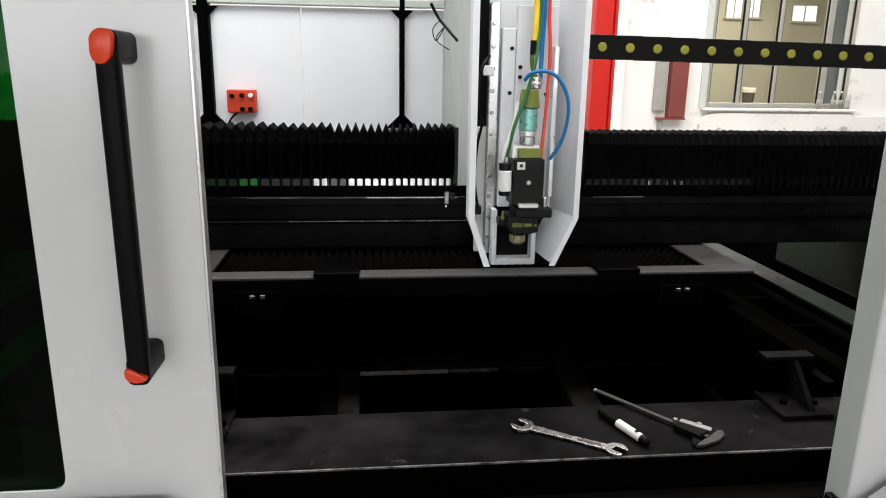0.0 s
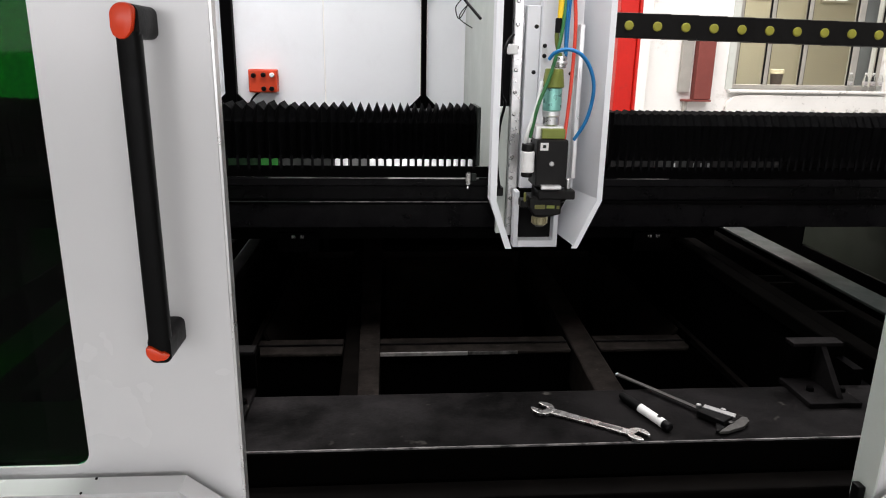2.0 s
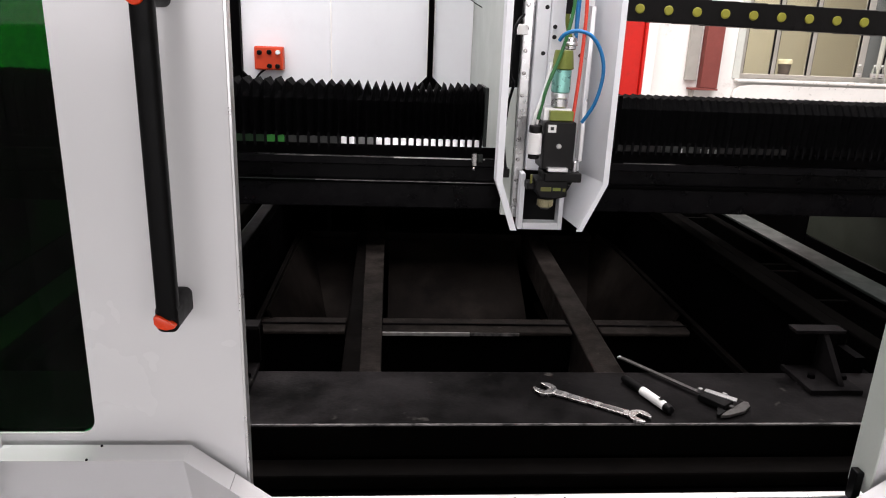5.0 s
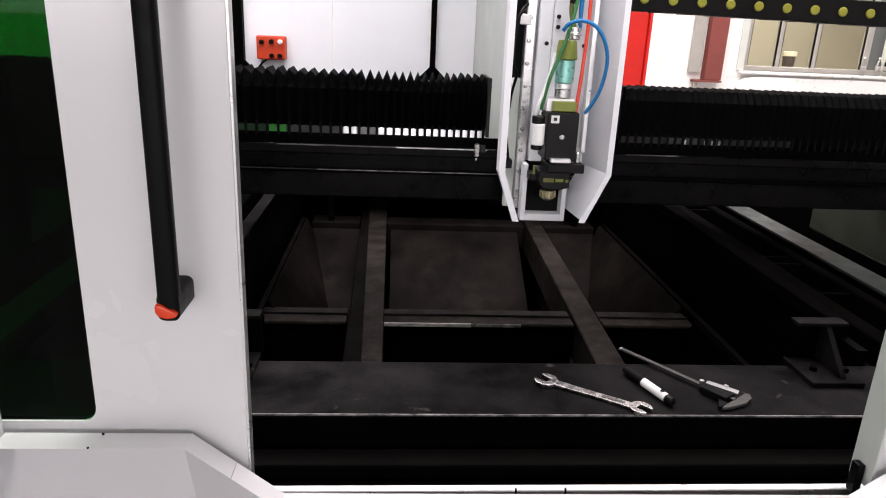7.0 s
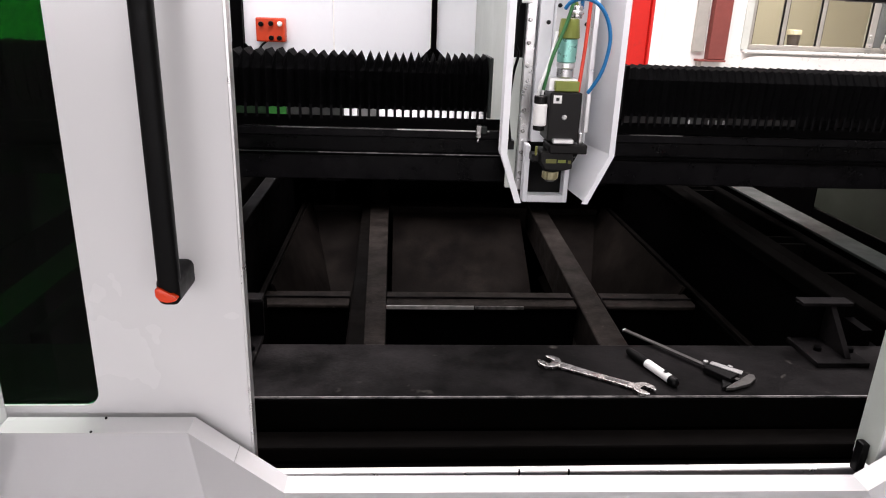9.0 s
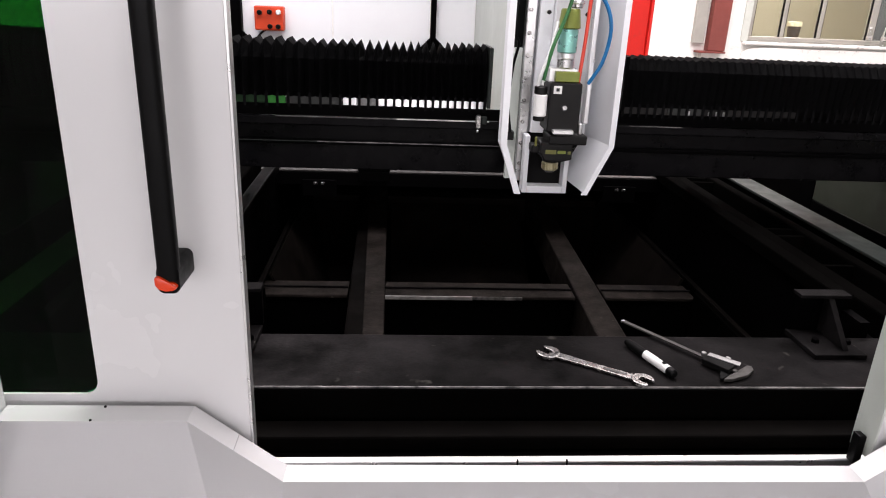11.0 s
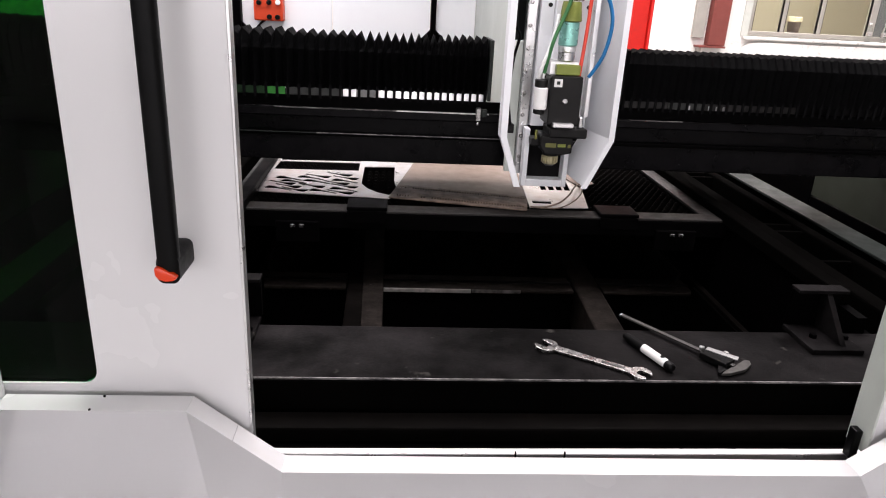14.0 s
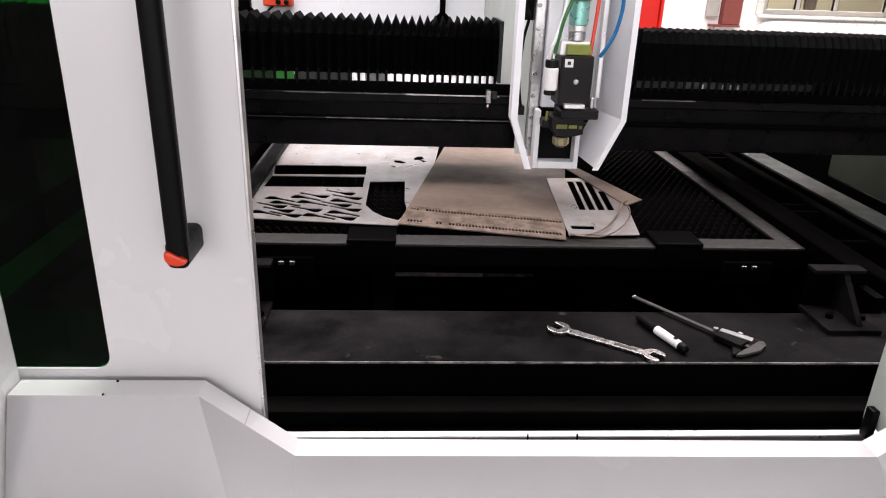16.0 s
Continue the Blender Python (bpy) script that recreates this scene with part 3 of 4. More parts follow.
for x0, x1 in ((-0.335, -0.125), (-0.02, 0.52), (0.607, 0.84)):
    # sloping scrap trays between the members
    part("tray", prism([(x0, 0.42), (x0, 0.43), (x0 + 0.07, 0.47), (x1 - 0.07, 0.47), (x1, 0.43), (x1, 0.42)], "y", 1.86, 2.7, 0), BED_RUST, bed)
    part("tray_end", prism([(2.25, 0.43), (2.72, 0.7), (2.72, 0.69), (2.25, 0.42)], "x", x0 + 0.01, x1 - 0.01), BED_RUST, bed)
for s in (-1, 1):
    c = 0.252
    def sx(a, b):
        return (c + s * a, c + s * b) if s > 0 else (c + s * b, c + s * a)
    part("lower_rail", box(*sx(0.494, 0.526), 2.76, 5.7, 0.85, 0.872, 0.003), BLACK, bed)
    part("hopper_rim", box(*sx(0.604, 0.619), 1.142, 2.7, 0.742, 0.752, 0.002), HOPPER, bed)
    # one wall in two colours: lit brown at the rear, shaded black in front
    part("hopper_wall", prism([(c + s * 0.597, 0.745), (c + s * 0.604, 0.741), (c + s * 0.47, 0.44), (c + s * 0.46, 0.44)], "y", 1.84, 2.7), BED_RUST, bed, "brown hopper wall, its lit rear part")
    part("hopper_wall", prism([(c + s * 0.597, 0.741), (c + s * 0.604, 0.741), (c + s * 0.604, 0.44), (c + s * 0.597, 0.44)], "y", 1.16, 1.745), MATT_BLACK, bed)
    # right rail takes the darker copy, so its lit top is dimmed by colour
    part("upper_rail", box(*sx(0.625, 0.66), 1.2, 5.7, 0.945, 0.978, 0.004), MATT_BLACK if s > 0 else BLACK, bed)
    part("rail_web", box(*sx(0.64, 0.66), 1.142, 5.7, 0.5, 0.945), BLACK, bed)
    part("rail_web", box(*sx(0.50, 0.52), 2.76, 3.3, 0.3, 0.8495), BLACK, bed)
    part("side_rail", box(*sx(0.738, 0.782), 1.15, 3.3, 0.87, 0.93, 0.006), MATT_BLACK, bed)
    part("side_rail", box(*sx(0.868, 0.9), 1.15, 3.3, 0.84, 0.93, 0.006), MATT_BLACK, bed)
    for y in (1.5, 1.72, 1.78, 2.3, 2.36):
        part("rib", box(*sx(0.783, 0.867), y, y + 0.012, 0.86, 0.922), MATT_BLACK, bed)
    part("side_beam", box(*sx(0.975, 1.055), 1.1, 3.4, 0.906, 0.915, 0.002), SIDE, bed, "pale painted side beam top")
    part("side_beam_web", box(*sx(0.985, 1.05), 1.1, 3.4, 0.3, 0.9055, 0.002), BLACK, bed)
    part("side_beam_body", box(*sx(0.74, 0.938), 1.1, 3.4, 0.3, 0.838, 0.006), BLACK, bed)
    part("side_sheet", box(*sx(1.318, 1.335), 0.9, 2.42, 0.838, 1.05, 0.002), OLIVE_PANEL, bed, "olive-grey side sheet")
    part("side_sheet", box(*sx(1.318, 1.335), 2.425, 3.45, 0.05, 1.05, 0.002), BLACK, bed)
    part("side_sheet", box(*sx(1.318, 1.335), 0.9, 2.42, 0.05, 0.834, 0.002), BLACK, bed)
    for y in (3.0, 3.6, 4.6, 5.6):
        part("rail_foot", box(*sx(0.5, 0.62), y, y + 0.06, 0, 0.83), BLACK, bed)
part("bracket", box(0.913, 0.934, 1.95, 1.957, 0.849, 0.857, 0.001), ALU_DULL, bed, "small bright bracket")
part("cable_tray", prism([(0.928, 1.56), (0.968, 1.56), (0.968, 1.8), (0.95, 1.9), (0.945, 2.02), (0.932, 2.02), (0.928, 1.85)], "z", 0.795, 0.801, 0.001), SIDE, bed, "dull grey cable tray")
part("bracket", prism([(0.914, 2.74), (0.93, 2.74), (0.955, 2.5), (0.955, 2.44), (0.935, 2.44), (0.93, 2.55)], "z", 0.852, 0.86, 0.001), TFRAME, bed)
# added black plate, hides the bright floor beyond the bed
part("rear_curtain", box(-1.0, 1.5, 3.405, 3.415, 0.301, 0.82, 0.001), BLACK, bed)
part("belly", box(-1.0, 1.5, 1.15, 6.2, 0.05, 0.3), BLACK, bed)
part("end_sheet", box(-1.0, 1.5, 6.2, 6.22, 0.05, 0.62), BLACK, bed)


def stop_bracket(x):
    t = thing("stop_bracket", "dark steel table stop bolted on the beam", "bracket", "table stops", at=(x, 1.1, 0.915))
    part("base_plate", box(-0.05, 0.048, -0.05, 0.055, 0, 0.01, 0.0015), BED, t)
    part("back_plate", box(-0.045, 0.05, 0.05, 0.06, 0.0105, 0.083, 0.001), BLACK, t)
    part("cap", box(-0.046, 0.052, 0.032, 0.062, 0.0835, 0.09, 0.001), BED, t)
    part("gusset", prism([(-0.036, 0.0105), (0.0495, 0.0105), (0.0495, 0.083), (0.036, 0.083)], "x", 0.01, 0.021, 0.0008), BED, t)
    for bx, by in ((-0.022, 0.0), (0.036, -0.005)):
        part("bolt", lathe([(0.0075, 0.01), (0.0075, 0.017), (0.006, 0.018)], bx, by, 0, n=6), BLACK, t)
    return t


stop_bracket(0.803)
stop_bracket(-0.285)

# ---- gantry ----
gantry = thing("gantry_beam", "black gantry beam with a bellows cover", "gantry")
GX0, GX1, GY = -1.1, 1.9, 1.76
part("beam", prism([(GY, 1.07), (GY + 0.3, 1.06), (GY + 0.3, 1.15), (GY + 0.085, 1.16), (GY + 0.085, 1.205), (GY + 0.012, 1.205), (GY + 0.012, 1.14), (GY, 1.135)], "x", GX0, GX1, 0.003), GANTRY, gantry)
part("guide_rail", box(GX0, GX1, GY - 0.012, GY + 0.012, 1.183, 1.205, 0.003), GANTRY, gantry, "glossy black guide rail")
part("lower_lip", box(GX0, GX1, GY - 0.004, GY + 0.01, 1.134, 1.144, 0.002), BLACK, gantry)
# highlight line along the lower lip, put in as thin coloured strips
part("worn_edge", box(-0.9, -0.2, GY - 0.0052, GY - 0.0035, 1.1405, 1.1425), SIDE, gantry)
part("worn_edge", box(-0.199, 0.5, GY - 0.0052, GY - 0.0035, 1.1402, 1.1427), EDGE, gantry)
part("rack", box(GX0, GX1, GY + 0.03, GY + 0.06, 1.2055, 1.211, 0.001), STEEL, gantry)
for x0, x1 in ((GX0, GX0 + 0.05), (GX1 - 0.05, GX1)):
    part("end_cheek", box(x0, x1, GY + 0.02, GY + 0.28, 0.915, 1.06), BLACK, gantry)
# specular line on the guide rail's top edge, drawn as strips of varying brightness
part("worn_edge", box(-0.3, 0.0, GY - 0.0128, GY - 0.0105, 1.2035, 1.2056), EDGE, gantry)
part("worn_edge", box(0.001, 0.235, GY - 0.0128, GY - 0.0105, 1.2032, 1.206), BRIGHT_EDGE, gantry)
part("worn_edge", box(0.6, 0.74, GY - 0.0128, GY - 0.0105, 1.2035, 1.2056), EDGE, gantry)
part("worn_edge", box(0.742, 1.1, GY - 0.0128, GY - 0.0105, 1.2035, 1.2054), BED, gantry)
for x in (0.222,):
    part("bolt", lathe([(0.005, 0), (0.005, -0.008), (0.004, -0.009)], x, GY - 0.01, 1.212, "y", 8), STEEL, gantry)


switch = part("limit_switch", box(0.2, 0.213, GY - 0.03, GY - 0.0135, 1.19, 1.222, 0.002), CHROME, gantry, "small chrome limit switch")
part("arm", tube([(0.206, GY - 0.031, 1.186), (0.204, GY - 0.034, 1.184), (0.205, GY - 0.033, 1.18)], 0.0025, 8), CHROME, switch)
part("clip", box(0.2145, 0.228, GY - 0.028, GY - 0.0135, 1.2, 1.219, 0.002), SIDE, gantry)


def bellows(x0, x1, pitch, deep, drop):
    xs = [x0]
    while xs[-1] < x1 - 0.001:
        xs.append(xs[-1] + 0.5 * pitch(xs[-1]))
    xs[-1] = x1
    bm = bmesh.new()
    rows = []
    rnd = random.Random(5 if x0 < 0 else 8)
    for i, x in enumerate(xs):
        o = 0.0 if i % 2 == 0 else deep * (1.6 if -0.1 < x < 0.14 else 1.0)
        dz = rnd.uniform(-0.12, 0.12) * deep
        f = min(o, deep)
        prof = [(GY - 0.02 + f, 1.2535), (GY - 0.024 + f, 1.345), (GY - 0.005 + o, 1.388 - drop - o + dz), (GY + 0.09 - o * 0.5, 1.389 - drop - o + dz), (GY + 0.1 - f, 1.34), (GY + 0.1 - f, 1.26)]
        rows.append([bm.verts.new((x, y, z)) for y, z in prof])
    for a, b in zip(rows, rows[1:]):
        for k in range(len(a) - 1):
            bm.faces.new((a[k], b[k], b[k + 1], a[k + 1]))
    bmesh.ops.solidify(bm, geom=list(bm.faces), thickness=0.0012)
    b = part("bellows", bm, BELLOWS, gantry, "pleated black bellows")
    tab = None
    for x in xs[::2]:
        if tab is None:
            tab = part("pleat_tab", box(-0.0032, 0.0032, -0.002, 0.002, 0, 0.034), BELLOWS, b)
            tab.location = (x, GY - 0.018, 1.229)
        else:
            again(tab, b, pose(x, GY - 0.018, 1.229))
    return b


bellows(-1.06, 0.225, lambda x: min(0.0265, max(0.0185, 0.0215 - 0.025 * (x + 0.05))), 0.016, 0.0)
bellows(0.575, 1.85, lambda x: 0.021, 0.006, 0.013)
part("rail_cover", box(GX0, GX1, GY - 0.008, GY + 0.0, 1.2065, 1.2345, 0.001), BLACK, gantry)
# added reflectors, tilted to the lamp, stand in for bright see-through gaps
for x0, x1, mt in ((-0.133, -0.1, ALU), (-0.098, -0.052, ALU_DULL), (-0.05, 0.222, ALU)):
    part("light_strip", prism([(GY + 0.002, 1.2065), (GY + 0.006, 1.2065), (GY + 0.016, 1.269), (GY + 0.012, 1.269)], "x", x0, x1), mt, gantry, "tilted reflector strip for the bright gaps between the pleats")
# green and grey strips carry each gap's brightness in their colour
part("green_strip", box(-0.322, -0.275, GY + 0.002, GY + 0.005, 1.2065, 1.262), GREEN_SHEET, gantry, "bright green strip behind the pleats")
part("green_strip", box(-0.4, -0.324, GY + 0.002, GY + 0.005, 1.2065, 1.262), GREEN_DARK, gantry, "dark green strip behind the pleats")
for x0, x1, mt in ((-1.0, -0.402, BED), (-0.273, -0.135, GREY_DARK), (0.58, 0.7, TFRAME), (0.702, 0.79, GREY_DARK), (0.792, 1.05, TFRAME), (1.052, 1.8, BED)):
    part("grey_strip", box(x0, x1, GY + 0.002, GY + 0.005, 1.2065, 1.268), mt, gantry)
# dots of light below the pleats, put in as pale metal bits
for x in (0.748, 0.803, 0.823, 0.842):
    part("bright_clip", box(x, x + 0.007, GY - 0.0095, GY - 0.0083, 1.236, 1.247, 0.0004), ALU, gantry, "small pale bit set in as a bright dot")
# added black sheets that stop light from showing through below the bellows
part("rear_sheet", box(0.575, 1.85, GY + 0.11, GY + 0.114, 1.165, 1.27), BLACK, gantry)
part("rear_sheet", box(-1.06, -0.42, GY + 0.11, GY + 0.114, 1.165, 1.27), BLACK, gantry)
part("bellows_end", box(0.226, 0.234, GY - 0.03, GY + 0.11, 1.24, 1.386, 0.001), SIDE, gantry)
part("bellows_end", box(0.566, 0.574, GY - 0.03, GY + 0.11, 1.245, 1.378, 0.001), BLACK, gantry)

# ---- carriage cover ----
cover = thing("carriage_cover", "white open carriage cover with tapered side flanges", "cover")


def hx_(cx, y=1.585):
    return (0.24 + (cx - 135) * 0.0006) * y / 1.54


def hz_(cy, y=1.585):
    return 1.522 - (1.522 - 1.075 - (1043 - cy) * 0.00058) * y / 1.54


def bx_(cx):
    return hx_(cx, 1.66)


def bz_(cy):
    return hz_(cy, 1.66)


CY0, CY1, CT = 1.54, 1.71, 1.95
def flange(x_top, x_tip, w, name, mat):
    zc, zt = 1.19, 1.075
    pts = [(x_top, CT), (x_top, zc), (x_tip, zt), (x_tip + w, zt), (x_top + w, zc), (x_top + w, CT)]
    part(name, prism(pts, "y", CY0, CY0 + 0.006), mat, cover)
    deep = 0.04 if w > 0 else 0.15
    x = x_top if w > 0 else x_top - 0.002
    xt = x_tip if w > 0 else x_tip - 0.002
    lean = 0.0 if w > 0 else -0.03
    bm = bmesh.new()
    line = [(x, CT), (x, zc), (xt, zt)]
    grid = [[bm.verts.new((px + k * 0.002 + d * lean, CY0 + 0.006 + d * (deep - 0.006), pz + d * 0.012 * (pz == zt))) for px, pz in line] for k, d in ((0, 0), (0, 1), (1, 1), (1, 0))]
    for g, h in zip(grid, grid[1:] + grid[:1]):
        for e in range(2):
            bm.faces.new((g[e], g[e + 1], h[e + 1], h[e]))
    bm.faces.new([g[0] for g in grid])
    bm.faces.new([g[2] for g in grid])
    part("side_sheet", bm, WHITE_PANEL, cover)


flange(0.236, 0.276, 0.015, "flange_edge", WHITE_PANEL)
flange(0.499, 0.448, -0.013, "flange_edge", WHITE_PANEL)
part("back_sheet", box(0.282, 0.515, CY1, CY1 + 0.004, 1.19, CT), WHITE_PANEL, cover)
part("mount", box(0.3, 0.45, CY1 + 0.005, GY - 0.013, 1.1, 1.22), BLACK, cover)
part("mount", box(0.3, 0.5, CY1 + 0.005, GY + 0.1, 1.24, 1.55), BLACK, cover)
# the slot's dark depth is a flat black sheet before the back sheet
part("slot", box(bx_(160), bx_(196), CY1 - 0.01, CY1 - 0.002, bz_(480), CT), INK, cover, "black sheet in place of a dark open slot")
part("guide_plate", box(bx_(158), bx_(192), CY1 - 0.03, CY1 - 0.012, bz_(985), bz_(482), 0.001), GREY, cover)
rail = part("linear_rail", box(bx_(193), bx_(228), CY1 - 0.05, CY1 - 0.02, bz_(985), bz_(20), 0.002), STEEL, cover)
for i in range(11):
    part("bolt", lathe([(0.005, CY1 - 0.05), (0.005, CY1 - 0.053), (0.003, CY1 - 0.054)], bx_(205), 0, bz_(95 + 82 * i), "y", 8), CHROME, rail)

# ---- cutting head on its plate ----
headt = thing("cutting_head", "laser cutting head with olive cap and teal collimator", "cutting head")
HY = 1.585
part("z_plate", box(bx_(236), bx_(285), CY1 - 0.06, CY1 - 0.03, bz_(790), bz_(110), 0.002), WHITE_PANEL, headt, "white carrier plate")
part("z_plate", box(bx_(286), bx_(434), CY1 - 0.075, CY1 - 0.04, bz_(790), bz_(30), 0.002), WHITE_PANEL, headt, "white carrier plate")
part("strip", box(bx_(415), bx_(432), CY1 - 0.1, CY1 - 0.076, bz_(740), bz_(175), 0.002), ALU, headt)
for cx, cy in ((265, 185), (298, 252), (298, 288), (262, 347), (398, 350), (332, 352)):
    part("screw", lathe([(0.005, CY1 - 0.076), (0.005, CY1 - 0.08), (0.003, CY1 - 0.081)], bx_(cx), 0, bz_(cy), "y", 8), HEAD_BLACK, headt)
# square frame round the nozzle
for x0, x1, z0, z1 in ((210, 228, 1015, 792), (362, 380, 1015, 792), (228, 362, 1015, 988)):
    part("nozzle_frame", box(bx_(x0), bx_(x1), 1.615, 1.65, bz_(z0), bz_(z1), 0.0015), WHITE_PANEL, headt)
part("frame_back", box(bx_(226), bx_(364), 1.651, 1.655, bz_(1000), bz_(795)), INK, headt)


def cyl(name, cx, cy0, cy1, r, mat, label="", n=24, y=None, parent=None, taper=1.0):
    z1, z0 = hz_(cy0), hz_(cy1)
    b = min(0.002, (z1 - z0) / 4)
    return part(name, lathe([(r - b, z0), (r, z0 + b), (r * taper, z1 - b), (r * taper - b, z1)], hx_(cx), HY if y is None else y, 0, n=n), mat, parent or headt, label, True)


def blk(name, cx0, cx1, cy0, cy1, y0, y1, mat, bevel=0.002, label=""):
    return part(name, box(hx_(cx0), hx_(cx1), y0, y1, hz_(cy1), hz_(cy0), bevel), mat, headt, label)


cyl("fibre_plug", 370, 288, 332, 0.013, CHROME, "chrome fibre plug")
cyl("plug_ring", 370, 305, 318, 0.016, STEEL)
cyl("cap", 348, 334, 404, 0.025, OLIVE, "olive cap", taper=0.82)
cyl("collimator", 347, 404, 490, 0.0215, TEAL, "teal anodised collimator tube")
cyl("ring", 346, 490, 512, 0.0205, ALU)
cyl("ring", 346, 512, 546, 0.019, STEEL)
blk("adapter", 286, 392, 546, 598, HY - 0.012, HY + 0.045, ALU)
blk("adapter_block", 306, 394, 556, 594, HY - 0.028, HY + 0.03, OLIVE, 0.002, "olive adapter block")
blk("body", 288, 405, 596, 780, HY - 0.035, HY + 0.05, HEAD_BLACK, 0.003)
blk("body_side", 398, 412, 610, 720, HY - 0.02, HY + 0.04, HEAD_BLACK, 0.003)
blk("tag", 300, 330, 607, 636, HY - 0.0362, HY - 0.0352, PAPER, 0, "white square label")
blk("tag_mark", 309, 321, 615, 627, HY - 0.037, HY - 0.0363, SIDE, 0)
part("screw", lathe([(0.006, HY - 0.0352), (0.006, HY - 0.039), (0.004, HY - 0.04)], hx_(345), 0, hz_(688), "y", 8), STEEL, headt)
blk("clamp", 306, 382, 768, 784, HY - 0.052, HY - 0.034, ALU, 0.002, "chrome clamp")
blk("clamp", 320, 368, 784, 792, HY - 0.045, HY - 0.034, HEAD_BLACK, 0.001)
blk("lens_drawer", 300, 440, 790, 826, HY - 0.042, HY + 0.04, HEAD_BLACK, 0.003)
cyl("knob", 418, 748, 790, 0.006, STEEL, n=14, y=HY - 0.02)
part("lower_body", prism([(hx_(270), hz_(820)), (hx_(392), hz_(820)), (hx_(392), hz_(886)), (hx_(350), hz_(896)), (hx_(290), hz_(893)), (hx_(270), hz_(860))], "y", HY - 0.036, HY + 0.035, 0.003), HEAD_BLACK, headt)
blk("side_cam", 243, 275, 836, 868, HY - 0.02, HY + 0.02, HEAD_BLACK, 0.003)
blk("label", 290, 330, 848, 864, HY - 0.0372, HY - 0.0363, LABEL_OLIVE, 0, "olive-yellow label")
blk("label", 374, 385, 852, 864, HY - 0.0372, HY - 0.0363, LABEL_OLIVE, 0)
blk("label", 336, 366, 850, 862, HY - 0.0372, HY - 0.0363, OLIVE, 0)
nz = cyl("nozzle", 324, 905, 940, 0.017, BRASS, "brass nozzle ring", taper=1.08)
for k in range(16):
    a = 2 * math.pi * k / 16
    part("rib", box(-0.0016, 0.0016, -0.0015, 0.0015, hz_(934), hz_(910)), BRASS, nz).matrix_basis = pose(hx_(324) + 0.0178 * math.cos(a), HY + 0.0178 * math.sin(a), 0, 0, 0, math.degrees(a) + 90)
cyl("nozzle_seat", 326, 890, 905, 0.02, HEAD_BLACK)
cyl("nozzle_tip", 324, 940, 948, 0.011, BLADE)
# small servo beside the body
cyl("valve", 260, 642, 724, 0.0155, PAPER, "white valve cylinder", y=HY - 0.02)
cyl("valve_cap", 258, 612, 642, 0.0145, HEAD_BLACK, y=HY - 0.02)
cyl("valve_foot", 258, 724, 742, 0.013, HEAD_BLACK, y=HY - 0.02)
cyl("valve_nipple", 262, 588, 612, 0.006, STEEL, y=HY - 0.02)
blk("valve_arm", 268, 292, 650, 700, HY - 0.01, HY + 0.02, HEAD_BLACK)
blk("sensor", 168, 196, 812, 848, CY1 - 0.06, CY1 - 0.03, HEAD_BLACK)
blk("stop_block", 190, 226, 246, 285, CY1 - 0.07, CY1 - 0.05, PAPER)
blk("stop_block", 145, 176, 486, 508, CY1 - 0.06, CY1 - 0.03, PAPER)
cyl("lever", 253, 800, 838, 0.003, LABEL_OLIVE, n=10, y=HY - 0.03)


def hose(name, pts, r, mat, label=""):
    part(name, tube([(hx_(a), y, hz_(b)) for a, b, y in pts], r), mat, headt, label, True)


hose("fibre", [(366, -420, 1.62), (366, 0, 1.6), (362, 90, 1.59), (358, 155, 1.585)], 0.0065, YELLOW, "yellow fibre cable")
hose("fibre_end", [(358, 150, 1.585), (350, 190, 1.583), (352, 240, 1.585), (368, 292, HY)], 0.005, OLIVE)
blk("fibre_clip", 340, 362, 152, 205, 1.575, 1.582, RUBBER)
hose("green_hose", [(384, -420, 1.63), (380, 0, 1.605), (366, 190, 1.575), (330, 340, 1.56), (285, 470, 1.555), (264, 590, 1.563)], 0.0042, GREEN, "green air hose")
hose("blue_hose", [(396, -420, 1.63), (393, 0, 1.61), (388, 150, 1.6), (385, 280, HY)], 0.0036, BLUE)
hose("blue_hose", [(410, -420, 1.635), (406, 0, 1.615), (398, 160, 1.605), (392, 300, 1.595)], 0.0036, BLUE)
hose("blue_loop", [(318, 300, 1.56), (335, 276, 1.55), (378, 264, 1.54), (430, 285, 1.54), (470, 345, 1.545), (484, 420, 1.55), (470, 520, 1.56), (434, 600, 1.575)], 0.0042, BLUE, "blue hose loop")
hose("red_hose", [(440, -420, 1.64), (424, 0, 1.625), (428, 190, 1.61), (420, 400, 1.6), (404, 600, 1.59)], 0.0042, RED_HOSE)
hose("milky_hose", [(300, 380, 1.57), (280, 480, 1.56), (250, 580, 1.56), (246, 640, 1.57)], 0.004, CLEAR_HOSE)
hose("black_cable", [(205, 212, 1.63), (172, 250, 1.6), (155, 340, 1.59), (160, 430, 1.6), (180, 470, 1.62), (172, 560, 1.65), (165, 700, 1.65), (180, 815, 1.65)], 0.0035, RUBBER)
hose("grey_cable", [(18, -20, 1.9), (55, 45, 1.9), (125, 140, 1.85)], 0.004, RUBBER)
hose("thin_wire", [(60, 50, 1.9), (28, 90, 1.9), (40, 140, 1.88), (78, 80, 1.9), (40, 135, 1.88), (95, 178, 1.87)], 0.0014, RUBBER)

# ---- cable chain over the bellows ----
chain = thing("cable_chain", "black plastic cable chain with yellow round pins", "cable chain", at=(0.648, 1.9, 1.594))
first = None
